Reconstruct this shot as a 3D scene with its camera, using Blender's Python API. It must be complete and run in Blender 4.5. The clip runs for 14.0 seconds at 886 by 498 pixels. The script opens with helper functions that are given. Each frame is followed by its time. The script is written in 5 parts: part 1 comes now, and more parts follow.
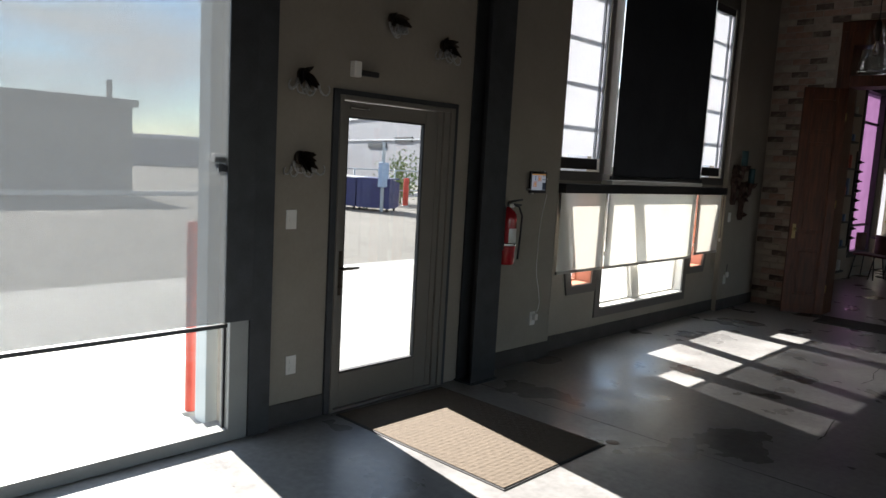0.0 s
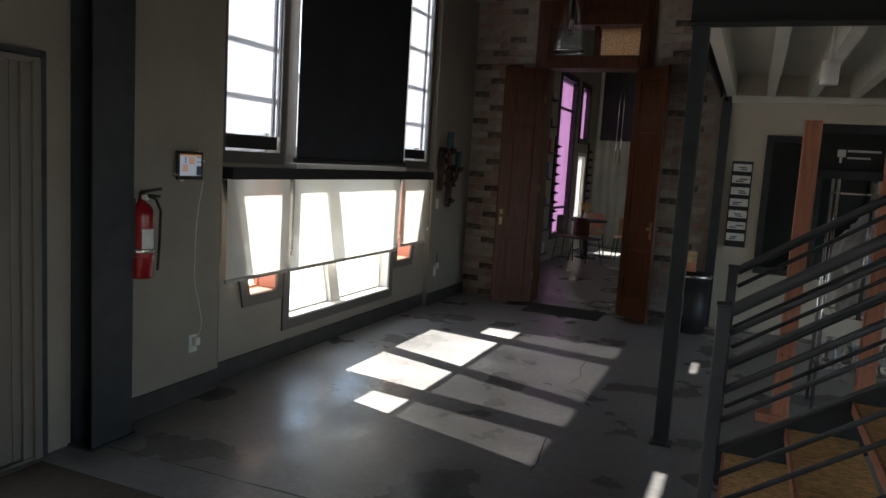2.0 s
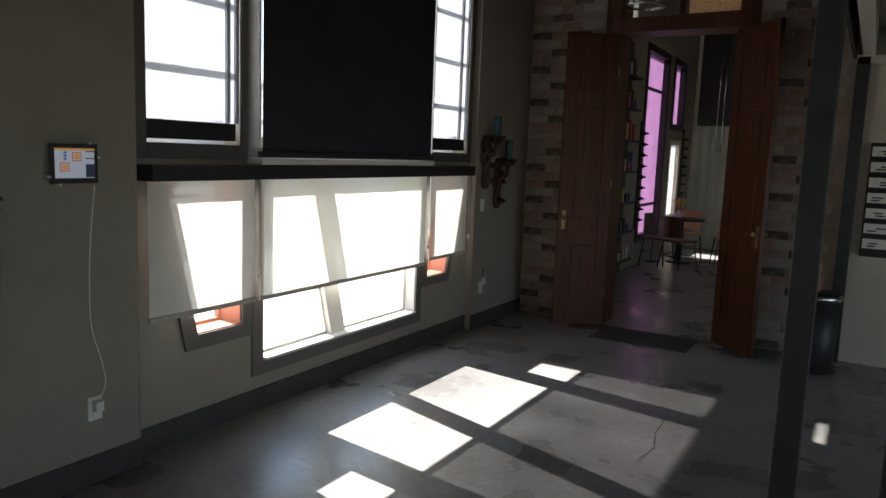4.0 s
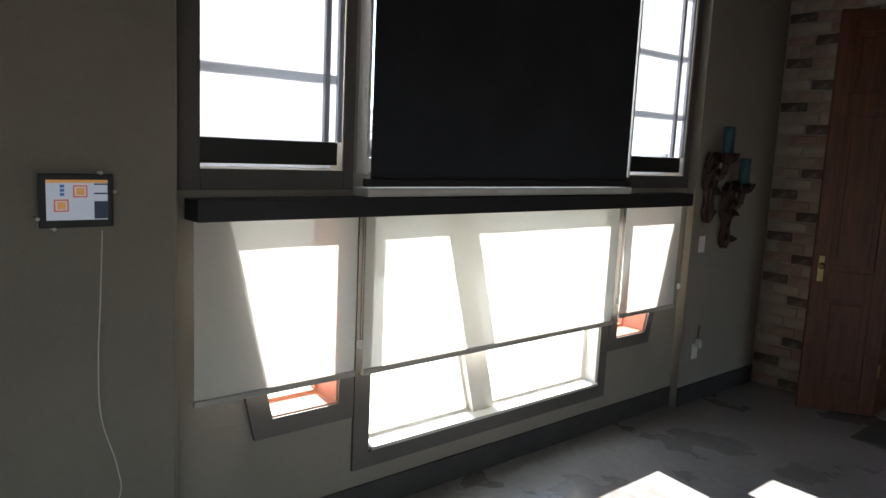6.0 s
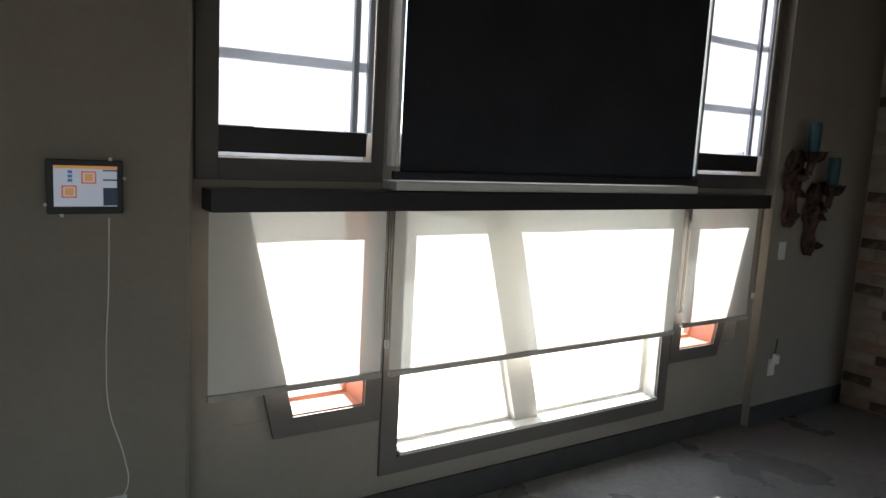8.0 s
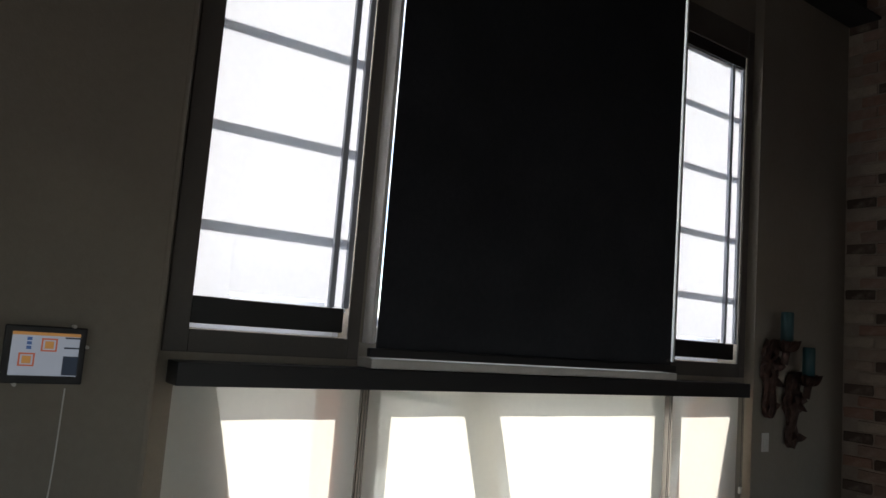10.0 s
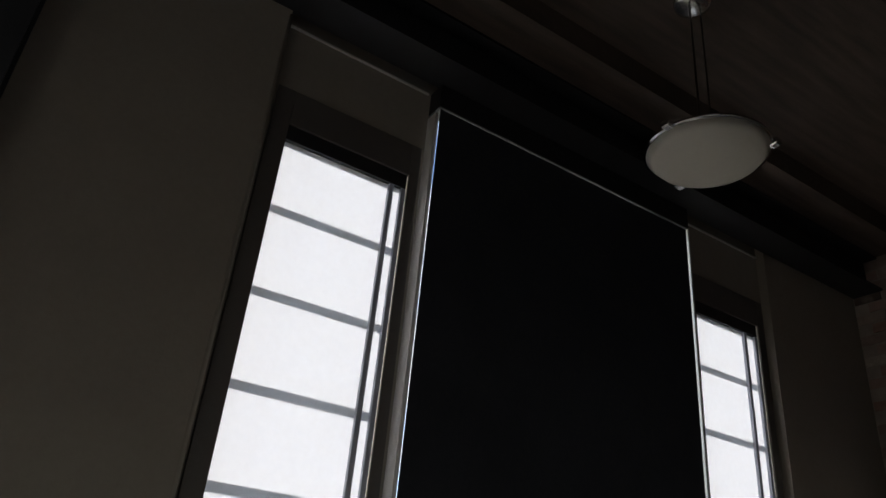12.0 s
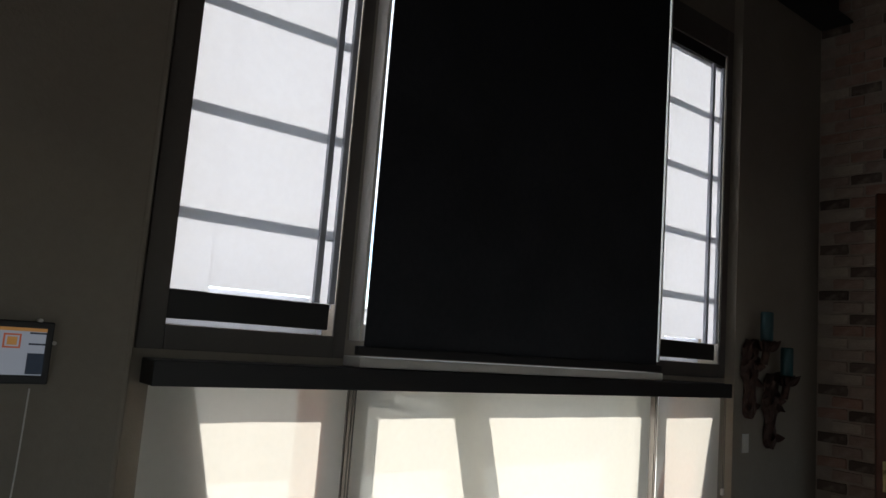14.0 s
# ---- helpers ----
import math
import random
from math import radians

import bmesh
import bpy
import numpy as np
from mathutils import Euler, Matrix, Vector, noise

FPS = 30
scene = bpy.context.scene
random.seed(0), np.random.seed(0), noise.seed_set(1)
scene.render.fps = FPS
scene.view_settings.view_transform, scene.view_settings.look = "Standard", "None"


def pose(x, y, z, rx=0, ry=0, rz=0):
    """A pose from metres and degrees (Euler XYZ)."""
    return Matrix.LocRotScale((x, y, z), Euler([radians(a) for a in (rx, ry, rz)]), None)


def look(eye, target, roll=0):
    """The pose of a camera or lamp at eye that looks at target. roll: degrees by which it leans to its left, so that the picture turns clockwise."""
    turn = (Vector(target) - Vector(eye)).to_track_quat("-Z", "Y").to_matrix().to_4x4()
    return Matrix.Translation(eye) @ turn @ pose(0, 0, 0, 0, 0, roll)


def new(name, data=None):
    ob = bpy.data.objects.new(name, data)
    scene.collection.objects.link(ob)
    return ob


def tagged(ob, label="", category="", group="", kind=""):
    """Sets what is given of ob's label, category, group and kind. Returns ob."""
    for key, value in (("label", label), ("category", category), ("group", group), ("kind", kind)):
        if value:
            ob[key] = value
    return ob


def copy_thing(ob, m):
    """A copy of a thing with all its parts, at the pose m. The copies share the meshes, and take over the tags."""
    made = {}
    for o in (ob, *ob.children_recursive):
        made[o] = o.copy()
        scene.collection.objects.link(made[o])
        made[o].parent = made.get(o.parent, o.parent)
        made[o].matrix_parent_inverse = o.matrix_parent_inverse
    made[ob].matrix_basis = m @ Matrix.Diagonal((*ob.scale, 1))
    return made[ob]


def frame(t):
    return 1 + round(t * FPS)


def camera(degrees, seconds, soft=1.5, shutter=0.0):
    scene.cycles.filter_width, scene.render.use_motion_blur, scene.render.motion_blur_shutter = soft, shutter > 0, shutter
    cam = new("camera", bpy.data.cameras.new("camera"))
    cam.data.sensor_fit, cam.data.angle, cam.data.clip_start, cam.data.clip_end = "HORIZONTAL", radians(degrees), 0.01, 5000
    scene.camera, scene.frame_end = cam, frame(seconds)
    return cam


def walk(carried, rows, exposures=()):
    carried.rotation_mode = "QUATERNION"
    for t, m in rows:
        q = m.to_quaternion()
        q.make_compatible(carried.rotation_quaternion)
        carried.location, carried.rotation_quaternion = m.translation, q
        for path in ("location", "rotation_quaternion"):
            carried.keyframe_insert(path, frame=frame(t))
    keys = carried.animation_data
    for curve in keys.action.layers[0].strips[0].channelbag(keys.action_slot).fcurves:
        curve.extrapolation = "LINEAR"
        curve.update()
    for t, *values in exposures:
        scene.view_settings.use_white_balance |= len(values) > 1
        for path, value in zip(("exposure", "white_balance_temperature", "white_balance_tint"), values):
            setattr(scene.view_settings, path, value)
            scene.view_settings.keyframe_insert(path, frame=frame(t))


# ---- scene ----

cam = camera(62.50, 14.0)
EXPOSURES = [(0.0, 2.6), (1.5, 2.85), (5.0, 2.85), (6.0, 3.1), (7.2, 3.1), (9.3, 2.85), (10.0, 2.62), (10.5, 2.2), (11.0, 1.8), (11.5, 2.15), (12.0, 2.4), (12.5, 2.4), (13.0, 2.2), (13.5, 1.8), (14.0, 2.25)]
PATH = [
    (0, (1.556, 0.957, 1.733), (0.188, 2.395, 1.492), 3.2),
    (0.5, (1.412, 1.196, 1.724), (0.274, 2.822, 1.473), 3.4),
    (1, (1.317, 1.537, 1.736), (0.254, 3.214, 1.495), 3.3),
    (1.5, (1.182, 1.886, 1.743), (0.256, 3.644, 1.508), 2.6),
    (2, (1.165, 2.302, 1.719), (0.401, 4.135, 1.48), 3.5),
    (2.2, (1.134, 2.481, 1.707), (0.428, 4.335, 1.453), 3.2),
    (4.3, (0.924, 4.237, 1.709), (-0.147, 5.906, 1.448), 2.35),
    (4.5, (0.878, 4.399, 1.694), (-0.24, 6.037, 1.435), 2.5),
    (5, (0.744, 4.799, 1.732), (-0.501, 6.343, 1.476), 1.9),
    (5.5, (0.56, 5.105, 1.788), (-0.81, 6.537, 1.521), 2.4),
    (6, (0.489, 5.368, 1.834), (-1.004, 6.668, 1.554), 2.7),
    (6.5, (0.501, 5.565, 1.823), (-1.092, 6.739, 1.531), 3.2),
    (7, (0.526, 5.623, 1.815), (-1.123, 6.717, 1.527), 3.0),
    (7.2, (0.526, 5.652, 1.806), (-1.125, 6.742, 1.509), 2.9),
    (9.3, (0.47, 5.719, 1.795), (-1.152, 6.887, 1.714), 4.7),
    (9.5, (0.465, 5.721, 1.786), (-1.162, 6.885, 1.8), 4.6),
    (10, (0.451, 5.719, 1.767), (-1.18, 6.854, 1.988), 4.5),
    (10.5, (0.443, 5.723, 1.76), (-1.175, 6.817, 2.192), 4.6),
    (11, (0.473, 5.742, 1.736), (-1.115, 6.762, 2.396), 4.5),
    (11.5, (0.476, 5.748, 1.71), (-1.055, 6.702, 2.572), 4.9),
    (12, (0.493, 5.744, 1.703), (-1.027, 6.66, 2.625), 5.7),
    (12.5, (0.503, 5.756, 1.69), (-1.029, 6.712, 2.551), 4.6),
    (13, (0.486, 5.773, 1.677), (-1.107, 6.765, 2.368), 4.7),
    (13.5, (0.385, 5.748, 1.693), (-1.256, 6.797, 2.148), 6.0),
    (14, (0.236, 5.692, 1.717), (-1.32, 6.923, 1.965), 4.4),
]

walk(cam, [(t, look(eye, target, roll)) for t, eye, target, roll in PATH], EXPOSURES)

# ---- light: low afternoon sun and sky through the windows ----
SUN = Vector((1.74, -0.285, -1.0)).normalized()
world = bpy.data.worlds.new("world")
scene.world = world
world.use_nodes = True
wn = world.node_tree
sky = wn.nodes.new("ShaderNodeTexSky")
sky.sky_type = "NISHITA"
sky.sun_disc = False
sky.air_density = 1.0
sky.dust_density = 0.0
sky.ozone_density = 4.0
sky.sun_elevation = math.asin(-SUN.z)
sky.sun_rotation = math.atan2(-SUN.x, -SUN.y)
bgn = wn.nodes["Background"]
bgn.inputs["Strength"].default_value = 0.085
# thin streaks of high cloud
tc = wn.nodes.new("ShaderNodeTexCoord")
mp = wn.nodes.new("ShaderNodeMapping")
mp.inputs["Scale"].default_value = (1.2, 1.2, 6.0)
cn = wn.nodes.new("ShaderNodeTexNoise")
cn.inputs["Scale"].default_value = 2.2
cn.inputs["Detail"].default_value = 6
cr = wn.nodes.new("ShaderNodeValToRGB")
cr.color_ramp.elements[0].position = 0.38
cr.color_ramp.elements[1].position = 0.60
cm = wn.nodes.new("ShaderNodeMix")
cm.data_type = "RGBA"
cm.inputs[7].default_value = (5.5, 5.8, 6.1, 1)
wn.links.new(tc.outputs["Generated"], mp.inputs["Vector"])
wn.links.new(mp.outputs["Vector"], cn.inputs["Vector"])
wn.links.new(cn.outputs["Fac"], cr.inputs["Fac"])
wn.links.new(cr.outputs["Color"], cm.inputs[0])
wn.links.new(sky.outputs["Color"], cm.inputs[6])
wn.links.new(cm.outputs[2], bgn.inputs["Color"])
sun_data = bpy.data.lights.new("sun", "SUN")
sun_data.energy = 5.0
sun_data.angle = radians(0.55)
sun_data.color = (1.0, 0.95, 0.88)
sun = new("sun", sun_data)
sun.rotation_mode = "QUATERNION"
sun.rotation_quaternion = SUN.to_track_quat("-Z", "Y")
sun.location = (-20, 5, 15)


# ---- materials ----
def mat(name, col, rough=0.6, metal=0.0, var=0.12, scale=6.0, bump=0.0, bscale=60.0, fine=0.0, stretch=(1, 1, 1), tint=None,
        rand=0.0, island=False, spec=0.5, rvar=0.0):
    m = bpy.data.materials.new(name)
    m.use_nodes = True
    nt = m.node_tree
    b = nt.nodes["Principled BSDF"]
    b.inputs["Roughness"].default_value = rough
    b.inputs["Metallic"].default_value = metal
    b.inputs["Specular IOR Level"].default_value = spec
    co = nt.nodes.new("ShaderNodeTexCoord")
    mg = nt.nodes.new("ShaderNodeMapping")
    mg.inputs["Scale"].default_value = stretch
    nt.links.new(co.outputs["Object"], mg.inputs["Vector"])
    n1 = nt.nodes.new("ShaderNodeTexNoise")
    n1.inputs["Scale"].default_value = scale
    n1.inputs["Detail"].default_value = 5
    nt.links.new(mg.outputs["Vector"], n1.inputs["Vector"])
    mx = nt.nodes.new("ShaderNodeMix")
    mx.data_type = "RGBA"
    lo = tuple(c * (1 - var) for c in col)
    hi = tuple(min(1.0, c * (1 + var)) for c in (tint or col))
    mx.inputs[6].default_value = (*lo, 1)
    mx.inputs[7].default_value = (*hi, 1)
    rp = nt.nodes.new("ShaderNodeMapRange")
    rp.inputs[1].default_value, rp.inputs[2].default_value = 0.3, 0.7
    nt.links.new(n1.outputs["Fac"], rp.inputs[0])
    nt.links.new(rp.outputs[0], mx.inputs[0])
    out = mx.outputs[2]
    if fine > 0:
        n2 = nt.nodes.new("ShaderNodeTexNoise")
        n2.inputs["Scale"].default_value = scale * 14
        n2.inputs["Detail"].default_value = 3
        nt.links.new(mg.outputs["Vector"], n2.inputs["Vector"])
        mr = nt.nodes.new("ShaderNodeMapRange")
        mr.inputs[1].default_value, mr.inputs[2].default_value = 0.3, 0.7
        mr.inputs[3].default_value, mr.inputs[4].default_value = 1 - fine, 1 + fine
        nt.links.new(n2.outputs["Fac"], mr.inputs[0])
        vm = nt.nodes.new("ShaderNodeVectorMath")
        vm.operation = "SCALE"
        nt.links.new(out, vm.inputs[0])
        nt.links.new(mr.outputs[0], vm.inputs["Scale"])
        out = vm.outputs[0]
    if rand > 0:
        if island:
            oi = nt.nodes.new("ShaderNodeNewGeometry").outputs["Random Per Island"]
        else:
            oi = nt.nodes.new("ShaderNodeObjectInfo").outputs["Random"]
        mr = nt.nodes.new("ShaderNodeMapRange")
        mr.inputs[3].default_value, mr.inputs[4].default_value = 1 - rand, 1 + rand
        nt.links.new(oi, mr.inputs[0])
        vm = nt.nodes.new("ShaderNodeVectorMath")
        vm.operation = "SCALE"
        nt.links.new(out, vm.inputs[0])
        nt.links.new(mr.outputs[0], vm.inputs["Scale"])
        out = vm.outputs[0]
    nt.links.new(out, b.inputs["Base Color"])
    if rvar > 0:
        mr = nt.nodes.new("ShaderNodeMapRange")
        mr.inputs[1].default_value, mr.inputs[2].default_value = 0.3, 0.7
        mr.inputs[3].default_value, mr.inputs[4].default_value = rough - rvar, rough + rvar
        nt.links.new(n1.outputs["Fac"], mr.inputs[0])
        nt.links.new(mr.outputs[0], b.inputs["Roughness"])
    if bump > 0:
        n3 = nt.nodes.new("ShaderNodeTexNoise")
        n3.inputs["Scale"].default_value = bscale
        n3.inputs["Detail"].default_value = 4
        nt.links.new(mg.outputs["Vector"], n3.inputs["Vector"])
        bp = nt.nodes.new("ShaderNodeBump")
        bp.inputs["Strength"].default_value = bump
        bp.inputs["Distance"].default_value = 0.01
        nt.links.new(n3.outputs["Fac"], bp.inputs["Height"])
        nt.links.new(bp.outputs["Normal"], b.inputs["Normal"])
    return m


def fabric(name, col, clear, glow, weave=900.0):
    """Roller-blind cloth: partly open weave, the rest scatters light to both sides."""
    m = bpy.data.materials.new(name)
    m.use_nodes = True
    nt = m.node_tree
    nt.nodes.clear()
    o = nt.nodes.new("ShaderNodeOutputMaterial")
    d = nt.nodes.new("ShaderNodeBsdfDiffuse")
    t = nt.nodes.new("ShaderNodeBsdfTranslucent")
    c = nt.nodes.new("ShaderNodeBsdfTransparent")
    co = nt.nodes.new("ShaderNodeTexCoord")
    n = nt.nodes.new("ShaderNodeTexNoise")
    n.inputs["Scale"].default_value = 35.0
    n.inputs["Detail"].default_value = 6
    nt.links.new(co.outputs["Object"], n.inputs["Vector"])
    mx = nt.nodes.new("ShaderNodeMix")
    mx.data_type = "RGBA"
    mx.inputs[6].default_value = (*[k * 0.93 for k in col], 1)
    mx.inputs[7].default_value = (*col, 1)
    nt.links.new(n.outputs["Fac"], mx.inputs[0])
    nt.links.new(mx.outputs[2], d.inputs["Color"])
    nt.links.new(mx.outputs[2], t.inputs["Color"])
    a = nt.nodes.new("ShaderNodeMixShader")
    a.inputs[0].default_value = glow
    nt.links.new(d.outputs[0], a.inputs[1])
    nt.links.new(t.outputs[0], a.inputs[2])
    b = nt.nodes.new("ShaderNodeMixShader")
    b.inputs[0].default_value = clear
    nt.links.new(a.outputs[0], b.inputs[1])
    nt.links.new(c.outputs[0], b.inputs[2])
    nt.links.new(b.outputs[0], o.inputs["Surface"])
    return m


def glass(name, col=(1, 1, 1), rough=0.0, bump=0.0, bscale=80.0):
    m = bpy.data.materials.new(name)
    m.use_nodes = True
    nt = m.node_tree
    b = nt.nodes["Principled BSDF"]
    b.inputs["Base Color"].default_value = (*col, 1)
    b.inputs["Roughness"].default_value = rough
    b.inputs["Transmission Weight"].default_value = 1.0
    b.inputs["IOR"].default_value = 1.45
    if bump > 0:
        n3 = nt.nodes.new("ShaderNodeTexNoise")
        n3.inputs["Scale"].default_value = bscale
        bp = nt.nodes.new("ShaderNodeBump")
        bp.inputs["Strength"].default_value = bump
        nt.links.new(n3.outputs["Fac"], bp.inputs["Height"])
        nt.links.new(bp.outputs["Normal"], b.inputs["Normal"])
    return m


def clear_pane(name, sheen=0.05, tint=(0.95, 0.97, 0.97)):
    """Thin flat glazing: clear, with a faint mirror sheen."""
    m = bpy.data.materials.new(name)
    m.use_nodes = True
    nt = m.node_tree
    nt.nodes.clear()
    o = nt.nodes.new("ShaderNodeOutputMaterial")
    c = nt.nodes.new("ShaderNodeBsdfTransparent")
    c.inputs["Color"].default_value = (*tint, 1)
    g = nt.nodes.new("ShaderNodeBsdfGlossy")
    g.inputs["Roughness"].default_value = 0.02
    a = nt.nodes.new("ShaderNodeMixShader")
    a.inputs[0].default_value = sheen
    nt.links.new(c.outputs[0], a.inputs[1])
    nt.links.new(g.outputs[0], a.inputs[2])
    nt.links.new(a.outputs[0], o.inputs["Surface"])
    return m


M_WALL = mat("taupe plaster", (0.268, 0.236, 0.196), 0.85, var=0.06, scale=2.5, bump=0.12, bscale=90, fine=0.03)
M_WALL2 = mat("pale plaster", (0.54, 0.48, 0.39), 0.85, var=0.06, scale=2.0, bump=0.1, bscale=80, fine=0.03)
M_CASING = mat("grey painted trim", (0.10, 0.089, 0.081), 0.55, var=0.06, scale=5, bump=0.05, bscale=40, fine=0.03)
M_LIGHTFRAME = mat("pale painted frame", (0.62, 0.60, 0.56), 0.45, var=0.05, scale=5, fine=0.02)
M_DOORFRAME = mat("warm grey door paint", (0.16, 0.146, 0.125), 0.4, var=0.05, scale=4, fine=0.02)
M_BASE = mat("dark rubber base", (0.05, 0.045, 0.042), 0.6, var=0.2, scale=8, fine=0.06)
M_STEEL = mat("dark painted steel", (0.045, 0.049, 0.054), 0.5, metal=0.3, var=0.2, scale=7, bump=0.05, fine=0.08)
M_BEAM = mat("black steel beam", (0.03, 0.03, 0.032), 0.5, metal=0.2, var=0.2, scale=5, fine=0.06)
M_BLACK = mat("black blackout cloth", (0.028, 0.030, 0.036), 0.9, var=0.15, scale=3, fine=0.08, spec=0.2)
M_BLACKPL = mat("black plastic", (0.015, 0.015, 0.017), 0.5, var=0.1)
M_CEIL = mat("dark stained ceiling boards", (0.075, 0.055, 0.042), 0.7, var=0.35, scale=3, bump=0.2, bscale=30, fine=0.1, stretch=(6, 0.6, 1))
M_JOIST = mat("cream painted joists", (0.62, 0.59, 0.52), 0.6, var=0.06, scale=4, bump=0.1, bscale=40, fine=0.03)
M_DOORWOOD = mat("red-brown varnished oak", (0.078, 0.024, 0.010), 0.42, var=0.4, scale=5, bump=0.15, bscale=30, fine=0.15, stretch=(7, 7, 0.7), spec=0.3)
M_ORANGEWOOD = mat("orange cedar post", (0.52, 0.21, 0.12), 0.55, var=0.2, scale=5, bump=0.1, bscale=40, fine=0.1, stretch=(8, 8, 0.6))
M_OSB = mat("strand board tread", (0.82, 0.40, 0.155), 0.5, var=0.55, scale=26, bump=0.2, bscale=60, fine=0.3, stretch=(1, 3.2, 1))
M_REDFRAME = mat("orange-red painted reveal", (0.43, 0.185, 0.12), 0.5, var=0.12, scale=6, fine=0.04)
M_RED = mat("red enamel", (0.30, 0.010, 0.016), 0.25, var=0.08, scale=8)
M_CHROME = mat("bright metal", (0.6, 0.6, 0.6), 0.22, metal=1.0, var=0.1, scale=20)
M_SILVER = mat("silvered leaf", (0.40, 0.40, 0.39), 0.3, metal=0.7, var=0.15, scale=30)
M_BRASS = mat("aged brass", (0.35, 0.26, 0.12), 0.35, metal=1.0, var=0.2, scale=20)
M_BRONZE = mat("dark bronze", (0.06, 0.045, 0.035), 0.4, metal=0.8, var=0.2, scale=20)
M_WHITEPL = mat("white plastic", (0.72, 0.70, 0.66), 0.45, var=0.03)
M_MATRUBBER = mat("black mat border", (0.018, 0.018, 0.02), 0.75, var=0.2, scale=30, bump=0.2, bscale=200)
M_MATTAN = mat("tan ribbed carpet", (0.10, 0.075, 0.052), 0.95, var=0.12, scale=25, bump=0.3, bscale=300, fine=0.1)
M_MATDARK = mat("dark grey carpet mat", (0.05, 0.045, 0.042), 0.95, var=0.2, scale=30, bump=0.3, bscale=200, fine=0.15)
M_TEAL = mat("teal candle wax", (0.012, 0.055, 0.064), 0.5, var=0.1)
M_IRON = mat("rusty cast iron", (0.075, 0.042, 0.034), 0.6, metal=0.4, var=0.4, scale=25, bump=0.3, bscale=120, fine=0.2)
M_PAPER = mat("white printed paper", (0.7, 0.69, 0.66), 0.7, var=0.1, scale=20)
M_CRACK = mat("dust-filled crack", (0.05, 0.048, 0.046), 0.9, var=0.3, scale=30)
M_INK = mat("dark ink", (0.04, 0.04, 0.05), 0.7, var=0.1)
M_GLASS = clear_pane("window glass")
M_TINT = clear_pane("lightly tinted door glass", 0.05, (0.66, 0.675, 0.685))
M_BELL = clear_pane("clear bell glass", 0.16)
M_JAR = glass("clear jar glass", (0.95, 0.97, 0.97), 0.02)
M_FROST = fabric("frosted pane screen", (0.75, 0.76, 0.79), 0.01, 0.37)
M_SHADE = fabric("cream solar blind", (0.78, 0.76, 0.69), 0.085, 0.15)
M_MESH = fabric("grey solar mesh", (0.09, 0.098, 0.105), 0.36, 0.45)
M_CONCRETE_OUT = mat("pale concrete apron", (0.43, 0.415, 0.38), 0.8, var=0.08, scale=0.6, bump=0.1, bscale=40, fine=0.04)
M_GRAVEL = mat("pale gravel yard", (0.165, 0.146, 0.122), 0.9, var=0.15, scale=0.5, bump=0.6, bscale=30, fine=0.12)
M_BLDG = mat("grey metal siding", (0.27, 0.262, 0.28), 0.6, var=0.06, scale=0.5)
M_BLDG2 = mat("tan block building", (0.26, 0.245, 0.22), 0.8, var=0.08, scale=0.4, fine=0.05)
M_ROOFW = mat("white fascia", (0.7, 0.7, 0.7), 0.5, var=0.05)
M_DUMP = mat("dark blue dumpster steel", (0.035, 0.04, 0.13), 0.5, var=0.2, scale=3, fine=0.1)
M_BOLLARD = mat("red-orange bollard paint", (0.55, 0.07, 0.04), 0.5, var=0.12, scale=6)
M_GREYCOL = mat("grey-blue steel post", (0.42, 0.46, 0.48), 0.5, var=0.06, scale=5)
# pale grey-violet of the hills holds the haze of the distance
M_HILL = mat("far dry hills in haze", (0.36, 0.35, 0.38), 0.95, var=0.15, scale=0.02)
M_SHRUB = mat("dusty shrub leaves", (0.12, 0.17, 0.05), 0.8, var=0.4, scale=4)
M_SIGNRED = mat("sign red", (0.5, 0.03, 0.03), 0.6, var=0.05)
M_CORR = mat("whitewashed corrugated metal", (0.36, 0.345, 0.30), 0.5, metal=0.1, var=0.12, scale=2, fine=0.05)
M_DARKWALL = mat("charcoal panel", (0.04, 0.042, 0.04), 0.7, var=0.15, scale=3)
M_PINKSKIN = mat("leather seat", (0.10, 0.045, 0.03), 0.5, var=0.2, scale=10)
M_TANCHAIR = mat("tan moulded chair", (0.45, 0.28, 0.13), 0.5, var=0.15, scale=8)
M_FLOWER = mat("dried yellow flowers", (0.5, 0.38, 0.10), 0.8, var=0.3, scale=30)
M_LAMPGLASS = fabric("frosted bowl glass", (0.75, 0.72, 0.64), 0.0, 0.35)
M_AMBER = bpy.data.materials.new("amber rippled glass")
M_PINK = bpy.data.materials.new("pink tinted window film")


